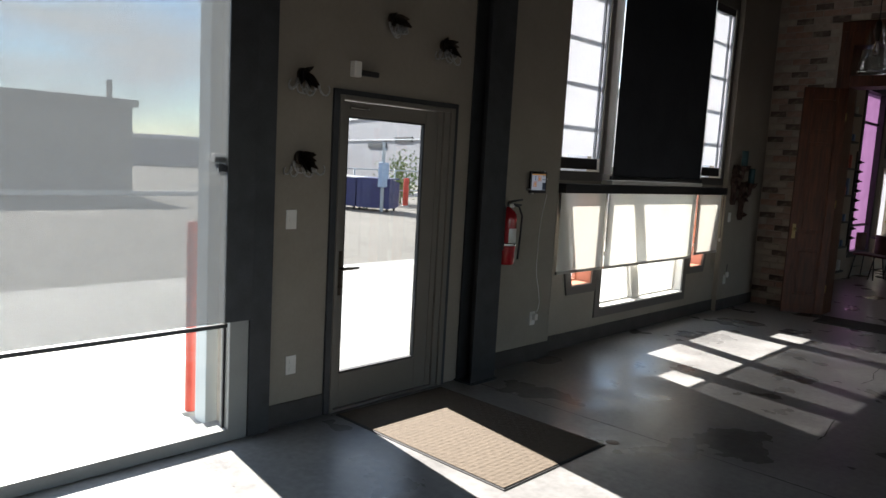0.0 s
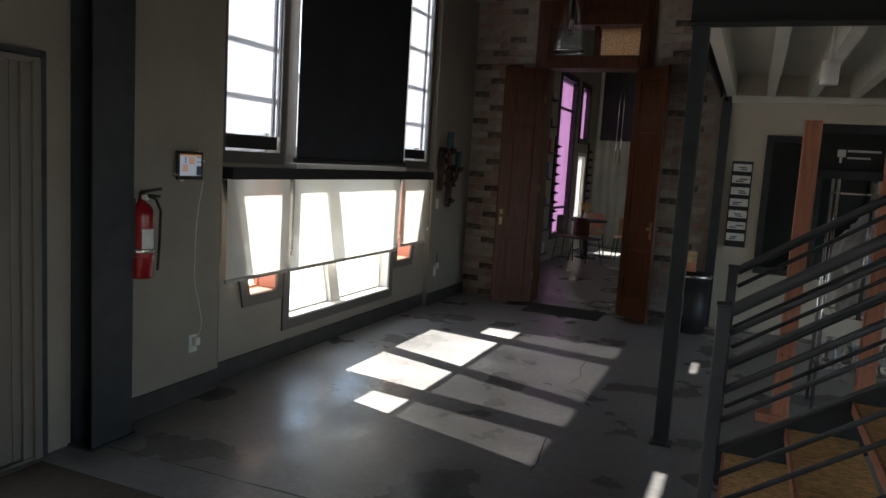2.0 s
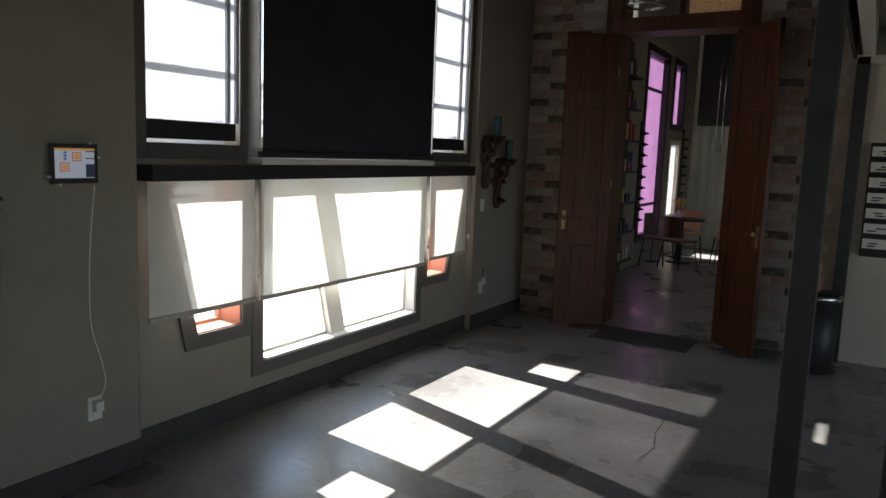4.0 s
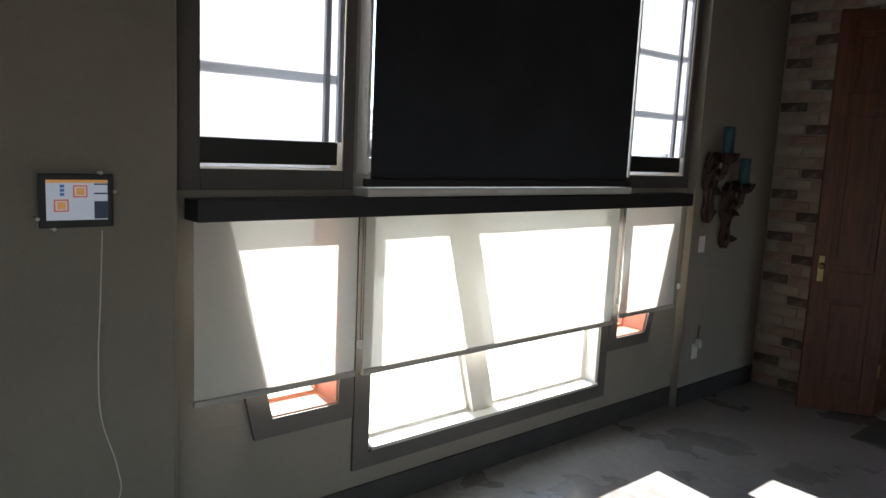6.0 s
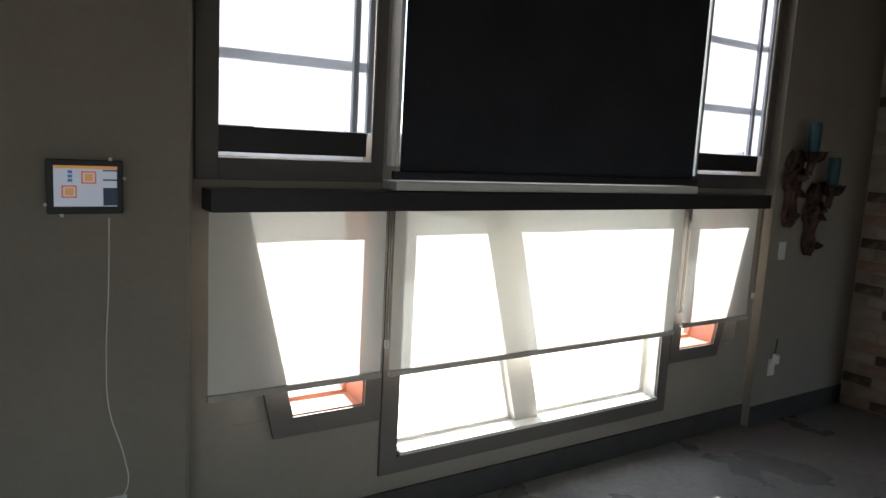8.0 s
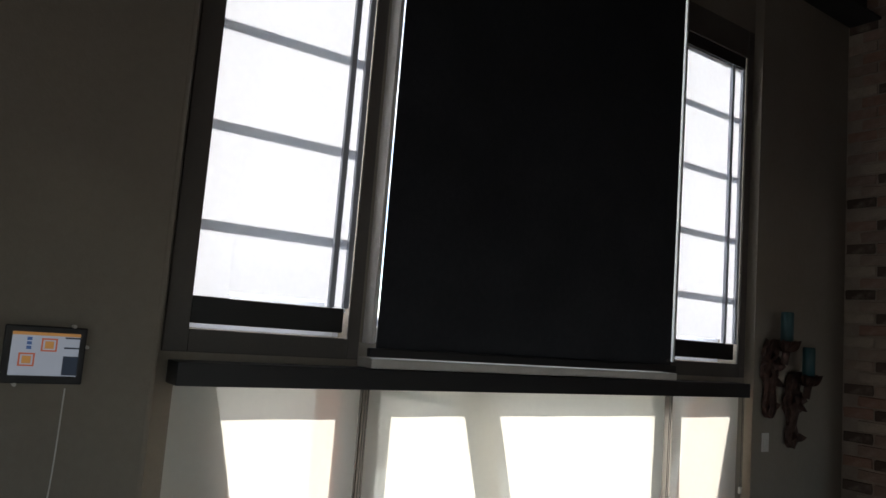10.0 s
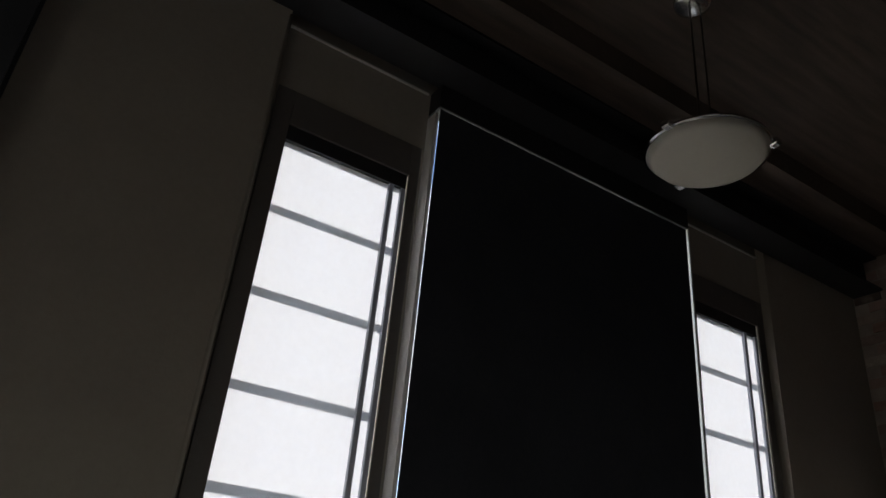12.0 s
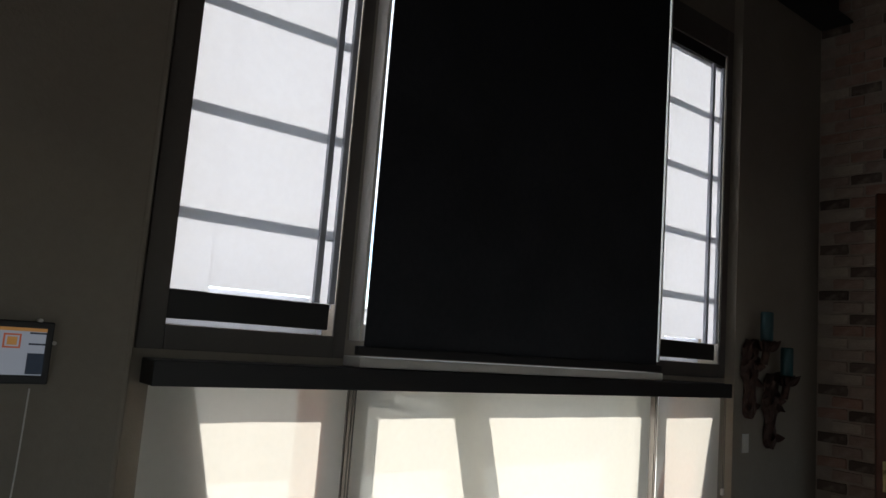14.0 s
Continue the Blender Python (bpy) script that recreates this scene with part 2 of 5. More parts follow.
def film(m, col, clear, bumped):
    m.use_nodes = True
    nt = m.node_tree
    nt.nodes.clear()
    o = nt.nodes.new("ShaderNodeOutputMaterial")
    t = nt.nodes.new("ShaderNodeBsdfTranslucent")
    c = nt.nodes.new("ShaderNodeBsdfGlossy")
    c.inputs["Roughness"].default_value = 0.12
    n = nt.nodes.new("ShaderNodeTexNoise")
    n.inputs["Scale"].default_value = 55.0 if bumped else 3.0
    n.inputs["Detail"].default_value = 3
    mx = nt.nodes.new("ShaderNodeMix")
    mx.data_type = "RGBA"
    k = 0.55 if bumped else 0.9
    mx.inputs[6].default_value = (*[v * k for v in col], 1)
    mx.inputs[7].default_value = (*col, 1)
    co = nt.nodes.new("ShaderNodeTexCoord")
    nt.links.new(co.outputs["Object"], n.inputs["Vector"])
    rp = nt.nodes.new("ShaderNodeMapRange")
    rp.inputs[1].default_value, rp.inputs[2].default_value = 0.35, 0.65
    nt.links.new(n.outputs["Fac"], rp.inputs[0])
    nt.links.new(rp.outputs[0], mx.inputs[0])
    nt.links.new(mx.outputs[2], t.inputs["Color"])
    a = nt.nodes.new("ShaderNodeMixShader")
    a.inputs[0].default_value = clear
    nt.links.new(t.outputs[0], a.inputs[1])
    nt.links.new(c.outputs[0], a.inputs[2])
    nt.links.new(a.outputs[0], o.inputs["Surface"])


film(M_AMBER, (1.0, 0.80, 0.55), 0.02, True)
film(M_PINK, (0.235, 0.165, 0.24), 0.03, False)


def floor_material():
    m = mat("sealed grey concrete floor", (0.215, 0.212, 0.212), 0.33, var=0.34, scale=1.5, bump=0.10, bscale=30, fine=0.15, rvar=0.13, spec=0.5)
    nt = m.node_tree
    b = nt.nodes["Principled BSDF"]
    # darker worn spots
    n = nt.nodes.new("ShaderNodeTexNoise")
    n.inputs["Scale"].default_value = 16.0
    n.inputs["Detail"].default_value = 8
    n.inputs["Roughness"].default_value = 0.7
    co = nt.nodes.new("ShaderNodeTexCoord")
    nt.links.new(co.outputs["Object"], n.inputs["Vector"])
    r = nt.nodes.new("ShaderNodeMapRange")
    r.inputs[1].default_value, r.inputs[2].default_value = 0.60, 0.72
    r.inputs[3].default_value, r.inputs[4].default_value = 1.0, 0.72
    nt.links.new(n.outputs["Fac"], r.inputs[0])
    v = nt.nodes.new("ShaderNodeVectorMath")
    v.operation = "SCALE"
    src = b.inputs["Base Color"].links[0].from_socket
    nt.links.new(src, v.inputs[0])
    nt.links.new(r.outputs[0], v.inputs["Scale"])
    # a few larger scuffed stains
    n2 = nt.nodes.new("ShaderNodeTexNoise")
    n2.inputs["Scale"].default_value = 4.2
    n2.inputs["Detail"].default_value = 9
    n2.inputs["Roughness"].default_value = 0.72
    nt.links.new(co.outputs["Object"], n2.inputs["Vector"])
    r2 = nt.nodes.new("ShaderNodeMapRange")
    r2.inputs[1].default_value, r2.inputs[2].default_value = 0.65, 0.76
    r2.inputs[3].default_value, r2.inputs[4].default_value = 1.0, 0.93
    nt.links.new(n2.outputs["Fac"], r2.inputs[0])
    v2 = nt.nodes.new("ShaderNodeVectorMath")
    v2.operation = "SCALE"
    nt.links.new(v.outputs[0], v2.inputs[0])
    nt.links.new(r2.outputs[0], v2.inputs["Scale"])
    nt.links.new(v2.outputs[0], b.inputs["Base Color"])
    return m


M_FLOOR = floor_material()


# ---- helpers for meshes ----
def bx(bm, x0, x1, y0, y1, z0, z1, bevel=0.0):
    vs = [bm.verts.new((x, y, z)) for x in (x0, x1) for y in (y0, y1) for z in (z0, z1)]
    fs = [bm.faces.new([vs[i] for i in q]) for q in ((0, 1, 3, 2), (4, 6, 7, 5), (0, 4, 5, 1), (2, 3, 7, 6), (0, 2, 6, 4), (1, 5, 7, 3))]
    if bevel > 0:
        es = list({e for f in fs for e in f.edges})
        bmesh.ops.bevel(bm, geom=es, offset=bevel, segments=2, profile=0.5, affect="EDGES")
    return bm


def B(x0, x1, y0, y1, z0, z1, bevel=0.0):
    return bx(bmesh.new(), x0, x1, y0, y1, z0, z1, bevel)


def tube(bm, a, b, r0, r1=None, n=12, caps=True):
    a, b = Vector(a), Vector(b)
    r1 = r0 if r1 is None else r1
    q = (b - a).to_track_quat("Z", "Y")
    rings = []
    for p, r in ((a, r0), (b, r1)):
        rings.append([bm.verts.new(p + q @ Vector((r * math.cos(k * math.tau / n), r * math.sin(k * math.tau / n), 0))) for k in range(n)])
    for k in range(n):
        f = bm.faces.new((rings[0][k], rings[0][(k + 1) % n], rings[1][(k + 1) % n], rings[1][k]))
        f.smooth = True
    if caps:
        bm.faces.new(rings[0][::-1])
        bm.faces.new(rings[1])
    return bm


def lathe(bm, profile, centre=(0, 0, 0), axis="z", n=24, closed=False):
    c = Vector(centre)
    rings = []
    for r, h in profile:
        ring = []
        for k in range(n):
            a = k * math.tau / n
            if axis == "z":
                p = Vector((r * math.cos(a), r * math.sin(a), h))
            else:
                p = Vector((h, r * math.cos(a), r * math.sin(a)))
            ring.append(bm.verts.new(c + p))
        rings.append(ring)
    for i in range(len(rings) - 1):
        for k in range(n):
            f = bm.faces.new((rings[i][k], rings[i][(k + 1) % n], rings[i + 1][(k + 1) % n], rings[i + 1][k]))
            f.smooth = True
    if closed:
        bm.faces.new(rings[0][::-1])
        bm.faces.new(rings[-1])
    return bm


def prism_x(bm, x0, x1, poly):
    """A polygon of (y, z) pulled from x0 to x1."""
    a = [bm.verts.new((x0, y, z)) for y, z in poly]
    b = [bm.verts.new((x1, y, z)) for y, z in poly]
    n = len(poly)
    bm.faces.new(a)
    bm.faces.new(b[::-1])
    for k in range(n):
        bm.faces.new((a[k], b[k], b[(k + 1) % n], a[(k + 1) % n]))
    return bm


def part(name, bm, material, parent=None, label=""):
    me = bpy.data.meshes.new(name)
    bmesh.ops.recalc_face_normals(bm, faces=bm.faces[:])
    bm.to_mesh(me)
    bm.free()
    me.materials.append(material)
    ob = new(name, me)
    if parent is not None:
        ob.parent = parent
        if parent.type == "EMPTY":
            ob.matrix_parent_inverse = parent.matrix_basis.inverted()
        elif parent.matrix_basis != Matrix.Identity(4):
            ob.matrix_parent_inverse = parent.matrix_basis.inverted()
    if label:
        ob["label"] = label
    return ob


def thing(name, at, label, category, group="", kind=""):
    e = new(name)
    e.empty_display_size = 0.1
    e.matrix_basis = Matrix.Translation(at)
    return tagged(e, label, category, group, kind)


def setting(name, bm, material, label, category):
    return tagged(part(name, bm, material), label, category, kind="structure")


def wall_cells(bm, lo, hi, holes, make):
    """Fill the rectangle lo..hi, less the rectangular holes, with cells."""
    us = sorted({lo[0], hi[0], *[h[0] for h in holes], *[h[1] for h in holes]})
    vs = sorted({lo[1], hi[1], *[h[2] for h in holes], *[h[3] for h in holes]})
    for i in range(len(us) - 1):
        run = None
        for j in range(len(vs) - 1):
            cu, cv = (us[i] + us[i + 1]) / 2, (vs[j] + vs[j + 1]) / 2
            solid = not any(h[0] < cu < h[1] and h[2] < cv < h[3] for h in holes)
            if solid and run is None:
                run = vs[j]
            if run is not None and (not solid):
                make(bm, us[i], us[i + 1], run, vs[j])
                run = None
        if run is not None:
            make(bm, us[i], us[i + 1], run, vs[-1])
    return bm


def no_shadow(ob):
    ob.visible_shadow = False
    return ob


# ---- floor, walls, ceiling ----
XW, XB, XR, XO = -2.24, -2.335, -2.27, -2.56      # wall face, bay face, wall face past the bay, outer face
BAY0, BAY1, YB, TOP = 6.40, 10.12, 11.26, 4.62

setting("floor", B(-2.56, 8.0, -3.5, 21.0, -0.2, 0.0), M_FLOOR, "sealed grey concrete floor with worn dark spots", "floor")

bm = bmesh.new()
wall_cells(bm, (-3.5, 0.0), (BAY0, TOP), [(0.2, 3.265, 0.0, 3.6), (3.90, 4.975, 0.0, 2.13)], lambda m, a, b, c, d: bx(m, XO, XW, a, b, c, d))
setting("wall_west", bm, M_WALL, "taupe plastered wall with a door and tall window", "wall")

bm = bmesh.new()
holes = [(6.53, 7.245, 1.70, 3.85), (7.335, 9.27, 1.69, 4.44), (9.38, 10.085, 1.70, 3.85), (6.60, 7.205, 0.60, 1.58), (7.385, 9.215, 0.315, 1.58), (9.385, 9.95, 0.615, 1.58)]
wall_cells(bm, (BAY0, 0.0), (BAY1, TOP), holes, lambda m, a, b, c, d: bx(m, XO, XB, a, b, c, d))
# slanted infill beside the outer edges of the two narrow lower windows
prism_x(bm, XO + 0.002, XB - 0.002, [(6.60, 0.60), (6.868, 0.60), (6.64, 1.58), (6.60, 1.58)])
prism_x(bm, XO + 0.002, XB - 0.002, [(9.95, 0.615), (9.715, 0.615), (9.918, 1.58), (9.95, 1.58)])
setting("wall_bay", bm, M_WALL, "taupe plastered recessed bay with stacked windows", "wall")

setting("wall_bay_end", B(XO, XR, BAY1, YB + 0.35, 0.0, TOP), M_WALL, "taupe plastered wall beside the brick", "wall")
bm = bmesh.new()
for y0, y1, x in ((-3.5, 0.2, XW), (3.42, 3.855, XW), (5.47, BAY0, XW), (BAY0, BAY1, XB), (BAY1, YB, XR)):
    bx(bm, x, x + 0.012, y0, y1, 0.0, 0.145, 0.003)
setting("baseboard", bm, M_BASE, "dark grey rubber baseboard along the wall", "baseboard")

bm = bmesh.new()
tube(bm, (XW - 0.012, BAY0 - 0.003, 0.15), (XW - 0.012, BAY0 - 0.003, 4.3), 0.014, n=16)
for f in bm.faces:
    f.smooth = True
setting("corner_bead", bm, M_WALL, "rounded plaster corner bead at the edge of the bay", "trim")
# pale strip stands in for the line of light along the bay head
bm = bmesh.new()
for y0, y1 in ((BAY0 + 0.02, 7.255), (9.262, BAY1 - 0.005)):
    bx(bm, XB, XB + 0.012, y0, y1, 4.306, 4.32, 0.003)
setting("bay_head_lit_edge", bm, M_LIGHTFRAME, "thin pale strip imitating the lit edge along the bay head", "trim")
setting("ceiling", B(-2.56, 8.0, -3.5, 21.0, TOP, TOP + 0.15), M_CEIL, "dark stained board ceiling", "ceiling")
bm = bmesh.new()
for k in range(9):
    x = -1.75 + k * 1.1
    bx(bm, x, x + 0.09, -3.5, YB, TOP - 0.16, TOP)
setting("ceiling_joists", bm, M_CEIL, "dark stained ceiling joists", "joists")
bm = bmesh.new()
bx(bm, XR + 0.01, XR + 0.24, -3.5, YB, 4.325, 4.34)
bx(bm, XR + 0.115, XR + 0.135, -3.5, YB, 4.34, 4.60)
bx(bm, XR + 0.01, XR + 0.24, -3.5, YB, 4.60, 4.615)
setting("steel_beam", bm, M_BEAM, "black steel beam under the ceiling along the wall", "beam")

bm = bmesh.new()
# openings out of view, added and sized so sky light fills the room
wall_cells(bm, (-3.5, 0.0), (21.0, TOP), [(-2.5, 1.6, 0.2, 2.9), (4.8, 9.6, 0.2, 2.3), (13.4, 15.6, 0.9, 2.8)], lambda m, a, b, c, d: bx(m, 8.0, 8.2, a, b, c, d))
setting("wall_east", bm, M_WALL2, "pale plaster wall out of view, openings added to let daylight in", "wall")
setting("wall_south", B(-2.56, 8.2, -3.7, -3.5, 0.0, TOP), M_WALL2, "pale plaster wall", "wall")

# ---- brick wall with the doorway (bricks follow at the end) ----
DX0, DX1, DTOP = -1.31, -0.21, 2.93
bm = bmesh.new()
wall_cells(bm, (XR, 0.0), (0.77, TOP), [(DX0 - 0.1, DX1 + 0.1, 0.0, 3.62)], lambda m, a, b, c, d: bx(m, a, b, YB + 0.007, YB + 0.3, c, d))
wall_brick = setting("wall_brick", bm, mat("grey mortar", (0.37, 0.315, 0.265), 0.95, var=0.15, scale=8, bump=0.4, bscale=80, fine=0.1),
                     "old whitewashed brick wall with dark clinkers", "wall")
bm = bmesh.new()
wall_cells(bm, (0.77, 0.0), (8.0, TOP), [(1.32, 2.3, 0.75, 2.15)], lambda m, a, b, c, d: bx(m, a, b, YB - 0.02, YB + 0.3, c, d))
setting("wall_north", bm, M_WALL2, "pale plaster wall under the mezzanine", "wall")
bm = bmesh.new()
for x0, x1, z0, z1 in ((1.25, 1.32, 0.68, 2.22), (2.3, 2.37, 0.68, 2.22), (1.32, 2.3, 2.15, 2.22), (1.32, 2.3, 0.68, 0.75), (1.80, 1.84, 0.75, 2.15)):
    bx(bm, x0, x1, YB - 0.06, YB + 0.1, z0, z1, 0.004)
w = setting("window_5", bm, M_BEAM, "black-framed interior window", "window")
part("pane", B(1.32, 2.3, YB + 0.06, YB + 0.066, 0.75, 2.15), mat("dark window glass", (0.02, 0.025, 0.024), 0.06, var=0.2, scale=3), w, "dark reflecting glass")
# the steel pilaster at the end of the brick
setting("steel_column_brick", B(0.75, 0.85, YB - 0.10, YB - 0.021, 0.0, 2.63, 0.004), M_STEEL, "dark steel column at the end of the brick wall", "column")

# timber frame of the doorway, with a transom window
door_frame = bmesh.new()
for x0, x1, z0, z1 in ((DX0 - 0.1, DX0, 0, 3.62), (DX1, DX1 + 0.1, 0, 3.62), (DX0, DX1, DTOP, 3.07), (DX0, DX1, 3.44, 3.62)):
    bx(door_frame, x0, x1, YB - 0.05, YB + 0.32, z0, z1, 0.006)
bx(door_frame, (DX0 + DX1) / 2 - 0.025, (DX0 + DX1) / 2 + 0.025, YB + 0.05, YB + 0.1, 3.07, 3.44)
for x0, x1 in ((DX0 - 0.16, DX0 - 0.1), (DX1 + 0.1, DX1 + 0.16)):
    bx(door_frame, x0, x1, YB - 0.03, YB + 0.018, 0, 3.70, 0.004)
bx(door_frame, DX0 - 0.16, DX1 + 0.16, YB - 0.04, YB + 0.018, 3.62, 3.74, 0.004)
dframe = setting("door_1", door_frame, M_DOORWOOD, "dark stained timber door frame with a transom light", "door frame")
xm = (DX0 + DX1) / 2
part("transom_pane", B(xm + 0.06, DX1 - 0.03, YB + 0.07, YB + 0.08, 3.10, 3.42), M_AMBER, dframe, "amber rippled glass pane")
no_shadow(part("transom_pane", B(DX0 + 0.03, xm - 0.06, YB + 0.07, YB + 0.076, 3.10, 3.42), M_GLASS, dframe, "clear glass pane"))


def door_leaf(hinge, free, label):
    """A tall panelled leaf standing open."""
    h, f = Vector((*hinge, 0)), Vector((*free, 0))
    w = (f - h).length
    ang = math.atan2(f.y - h.y, f.x - h.x)
    e = new("panelled_door_leaf")
    tagged(e, label, "door")
    e.matrix_basis = Matrix.Translation(h) @ Matrix.Rotation(ang, 4, "Z")
    H = 2.91

    def sub(name, b, m, lab="", par=None):
        me = bpy.data.meshes.new(name)
        bmesh.ops.recalc_face_normals(b, faces=b.faces[:])
        b.to_mesh(me)
        b.free()
        me.materials.append(m)
        o = new(name, me)
        o.parent = par or e
        if lab:
            o["label"] = lab
        return o
    t = 0.022
    sub("stile", B(0, 0.11, -t, t, 0.012, H, 0.004), M_DOORWOOD)
    sub("stile", B(w - 0.11, w, -t, t, 0.012, H, 0.004), M_DOORWOOD)
    for z0, z1 in ((0.012, 0.26), (0.86, 1.06), (2.22, 2.34), (2.76, H)):
        sub("rail", B(0.11, w - 0.11, -t + 0.002, t - 0.002, z0, z1, 0.004), M_DOORWOOD)
    for z0, z1 in ((0.26, 0.86), (1.06, 2.22), (2.34, 2.76)):
        b = B(0.11, w - 0.11, -0.009, 0.009, z0, z1)
        bx(b, 0.15, w - 0.15, -0.016, 0.016, z0 + 0.04, z1 - 0.04, 0.008)
        sub("panel", b, M_DOORWOOD)
    lk = sub("lock_plate", B(w - 0.075, w - 0.035, -t - 0.004, t + 0.004, 0.98, 1.17, 0.002), M_BRASS, "worn brass lock plate")
    for s in (-1, 1):
        b = lathe(bmesh.new(), [(0.008, 0.02), (0.008, 0.045), (0.02, 0.051), (0.024, 0.063), (0.016, 0.075), (0.001, 0.079)], n=12)
        for v in b.verts:
            v.co = Vector((w - 0.055 + v.co.x, s * v.co.z, 1.10 + v.co.y))
        sub("knob", b, M_BRASS, "brass knob", lk)
    for z in (0.35, 1.45, 2.55):
        sub("hinge", tube(bmesh.new(), (0.0, 0.026, z - 0.05), (0.0, 0.026, z + 0.05), 0.008), M_BRASS, "brass hinge")
    return e


door_leaf((DX0, YB - 0.055), (-1.737, 10.909), "tall red-brown panelled door leaf standing open before the brick")
door_leaf((DX1, YB - 0.055), (0.20, 10.75), "tall red-brown panelled door leaf standing open beside the post")

# ---- windows of the bay ----


def upper_window(name, y0, y1, c0, c1, cloth, gap):
    """A tall window screened by white roller cloth; bars imitate a sky-lit side strip."""
    z0, z1 = 1.70, 3.69
    b = bmesh.new()
    XF = XB + 0.015
    bx(b, XB, XF, c0, y0, 1.615, 3.94, 0.003)
    bx(b, XB, XF, y1, c1, 1.615, 3.94, 0.003)
    bx(b, XB, XF, y0, y1, 1.615, z0, 0.003)
    bx(b, XB, XF, y0, y1, z1 + 0.06, 3.94, 0.003)
    w = setting(name, b, M_CASING, "tall narrow window with a screened light behind grey casing", "window")
    yo, zo = y1 + 0.048, z1 + 0.155
    b = bmesh.new()
    for a0, a1 in ((y0, y0 + 0.03), (yo - 0.03, yo)):
        bx(b, -2.545, -2.505, a0, a1, z0, zo, 0.003)
    bx(b, -2.545, -2.505, y0 + 0.03, yo - 0.03, zo - 0.03, zo, 0.003)
    bx(b, -2.545, -2.505, y0 + 0.03, yo - 0.03, z0, z0 + 0.15, 0.003)
    part("sash", b, M_SASH, w, "blue-grey painted sash")
    # two blue-grey bars imitate the sky-lit strip beside the cloth
    for a0, a1 in ((cloth + 0.002, cloth + 0.028), (y1 - 0.026, y1 - 0.001)):
        part("edge_bar", B(-2.359, -2.337, a0, a1, z0 + 0.127, z1 - 0.02, 0.002), M_SASH, w, "blue-grey bar imitating the sky-lit strip")
    for z in (2.18, 2.575, 2.985, 3.39):
        part("muntin", B(-2.54, -2.525, y0 + 0.031, yo - 0.031, z, z + 0.036, 0.003), M_LIGHTFRAME, w, "pale muntin bar")
    zs = [1.85, 2.198, 2.593, 3.003, 3.408, zo - 0.02]
    for k in range(5):
        no_shadow(part("pane", B(-2.535, -2.531, y0 + 0.02, yo - 0.02, zs[k], zs[k + 1]), M_GLASS, w, "clear pane"))
    # slot added low in the cloth so a sliver of sun reaches the floor
    b = bmesh.new()
    wall_cells(b, (y0 + 0.004, 1.81), (y1 - 0.004, 3.69), [(gap[0], gap[1], 1.81, 1.849)], lambda m, a0, a1, c0, c1: bx(m, -2.362, -2.361, a0, a1, c0, c1))
    part("screen_cloth", b, M_FROST, w, "white translucent screen cloth")
    part("hem_bar", B(-2.372, -2.35, y0 + 0.004, y1 - 0.014, 1.722, 1.826, 0.006), M_BLACKPL, w, "black bottom bar of the screen")
    part("head_box", B(-2.41, -2.337, y0 + 0.002, y1 - 0.002, 3.672, 3.80, 0.004), M_BLACKPL, w, "black head box of the screen")
    return w


M_SASH = mat("blue-grey sash", (0.44, 0.47, 0.54), 0.5, var=0.06)
upper_window("window_1", 6.53, 7.195, 6.44, 7.25, 7.098, (6.68, 7.09))
upper_window("window_2", 9.385, 10.03, 9.29, 10.095, 9.885, (9.48, 9.88))

# central window behind the blackout blind
b = bmesh.new()
bx(b, -2.50, -2.44, 7.335, 7.40, 1.69, 4.44, 0.003)
bx(b, -2.50, -2.44, 9.21, 9.27, 1.69, 4.44, 0.003)
bx(b, -2.50, -2.44, 7.40, 9.21, 4.42, 4.44, 0.003)
bx(b, -2.50, -2.44, 7.40, 9.21, 1.69, 1.76, 0.003)
bx(b, -2.50, -2.44, 8.27, 8.33, 1.76, 4.42, 0.003)
w = setting("window_3", b, M_LIGHTFRAME, "wide window hidden behind a blackout blind", "window")
b = bmesh.new()
bx(b, -2.44, -2.238, 9.254, 9.268, 1.69, 4.2)
part("reveal", b, M_LIGHTFRAME, w, "pale side reveal")
part("side_track", B(XB + 0.016, -2.238, 7.262, 7.278, 1.69, 4.14, 0.002), M_WHITEPL, w, "white side track of the blind")
no_shadow(part("pane", B(-2.475, -2.469, 7.40, 9.21, 1.76, 4.42), M_GLASS, w))
blind = thing("blackout_blind", (-2.23, 8.25, 1.60), "black blackout roller blind drawn fully down", "blind")
part("cloth", B(-2.236, -2.226, 7.285, 9.22, 1.66, 4.165, 0.001), M_BLACK, blind)
part("bottom_bar", B(-2.24, -2.215, 7.245, 9.26, 1.635, 1.672, 0.005), M_BLACKPL, blind)
part("head_rail", B(XB + 0.001, -2.215, 7.27, 9.235, 4.172, 4.322, 0.004), M_BLACKPL, blind)

# valance over the lower blinds
val = thing("blind_valance", (-2.26, 8.2, 1.50), "long black valance box above the lower blinds", "valance")
bm = bmesh.new()
bx(bm, XB + 0.001, -2.2, 6.47, 9.98, 1.50, 1.585, 0.004)
part("box", bm, M_BLACKPL, val)
part("ledge", B(XB + 0.001, -2.208, 7.255, 9.26, 1.588, 1.628, 0.004), M_LIGHTFRAME, val, "pale ledge on top of the valance")


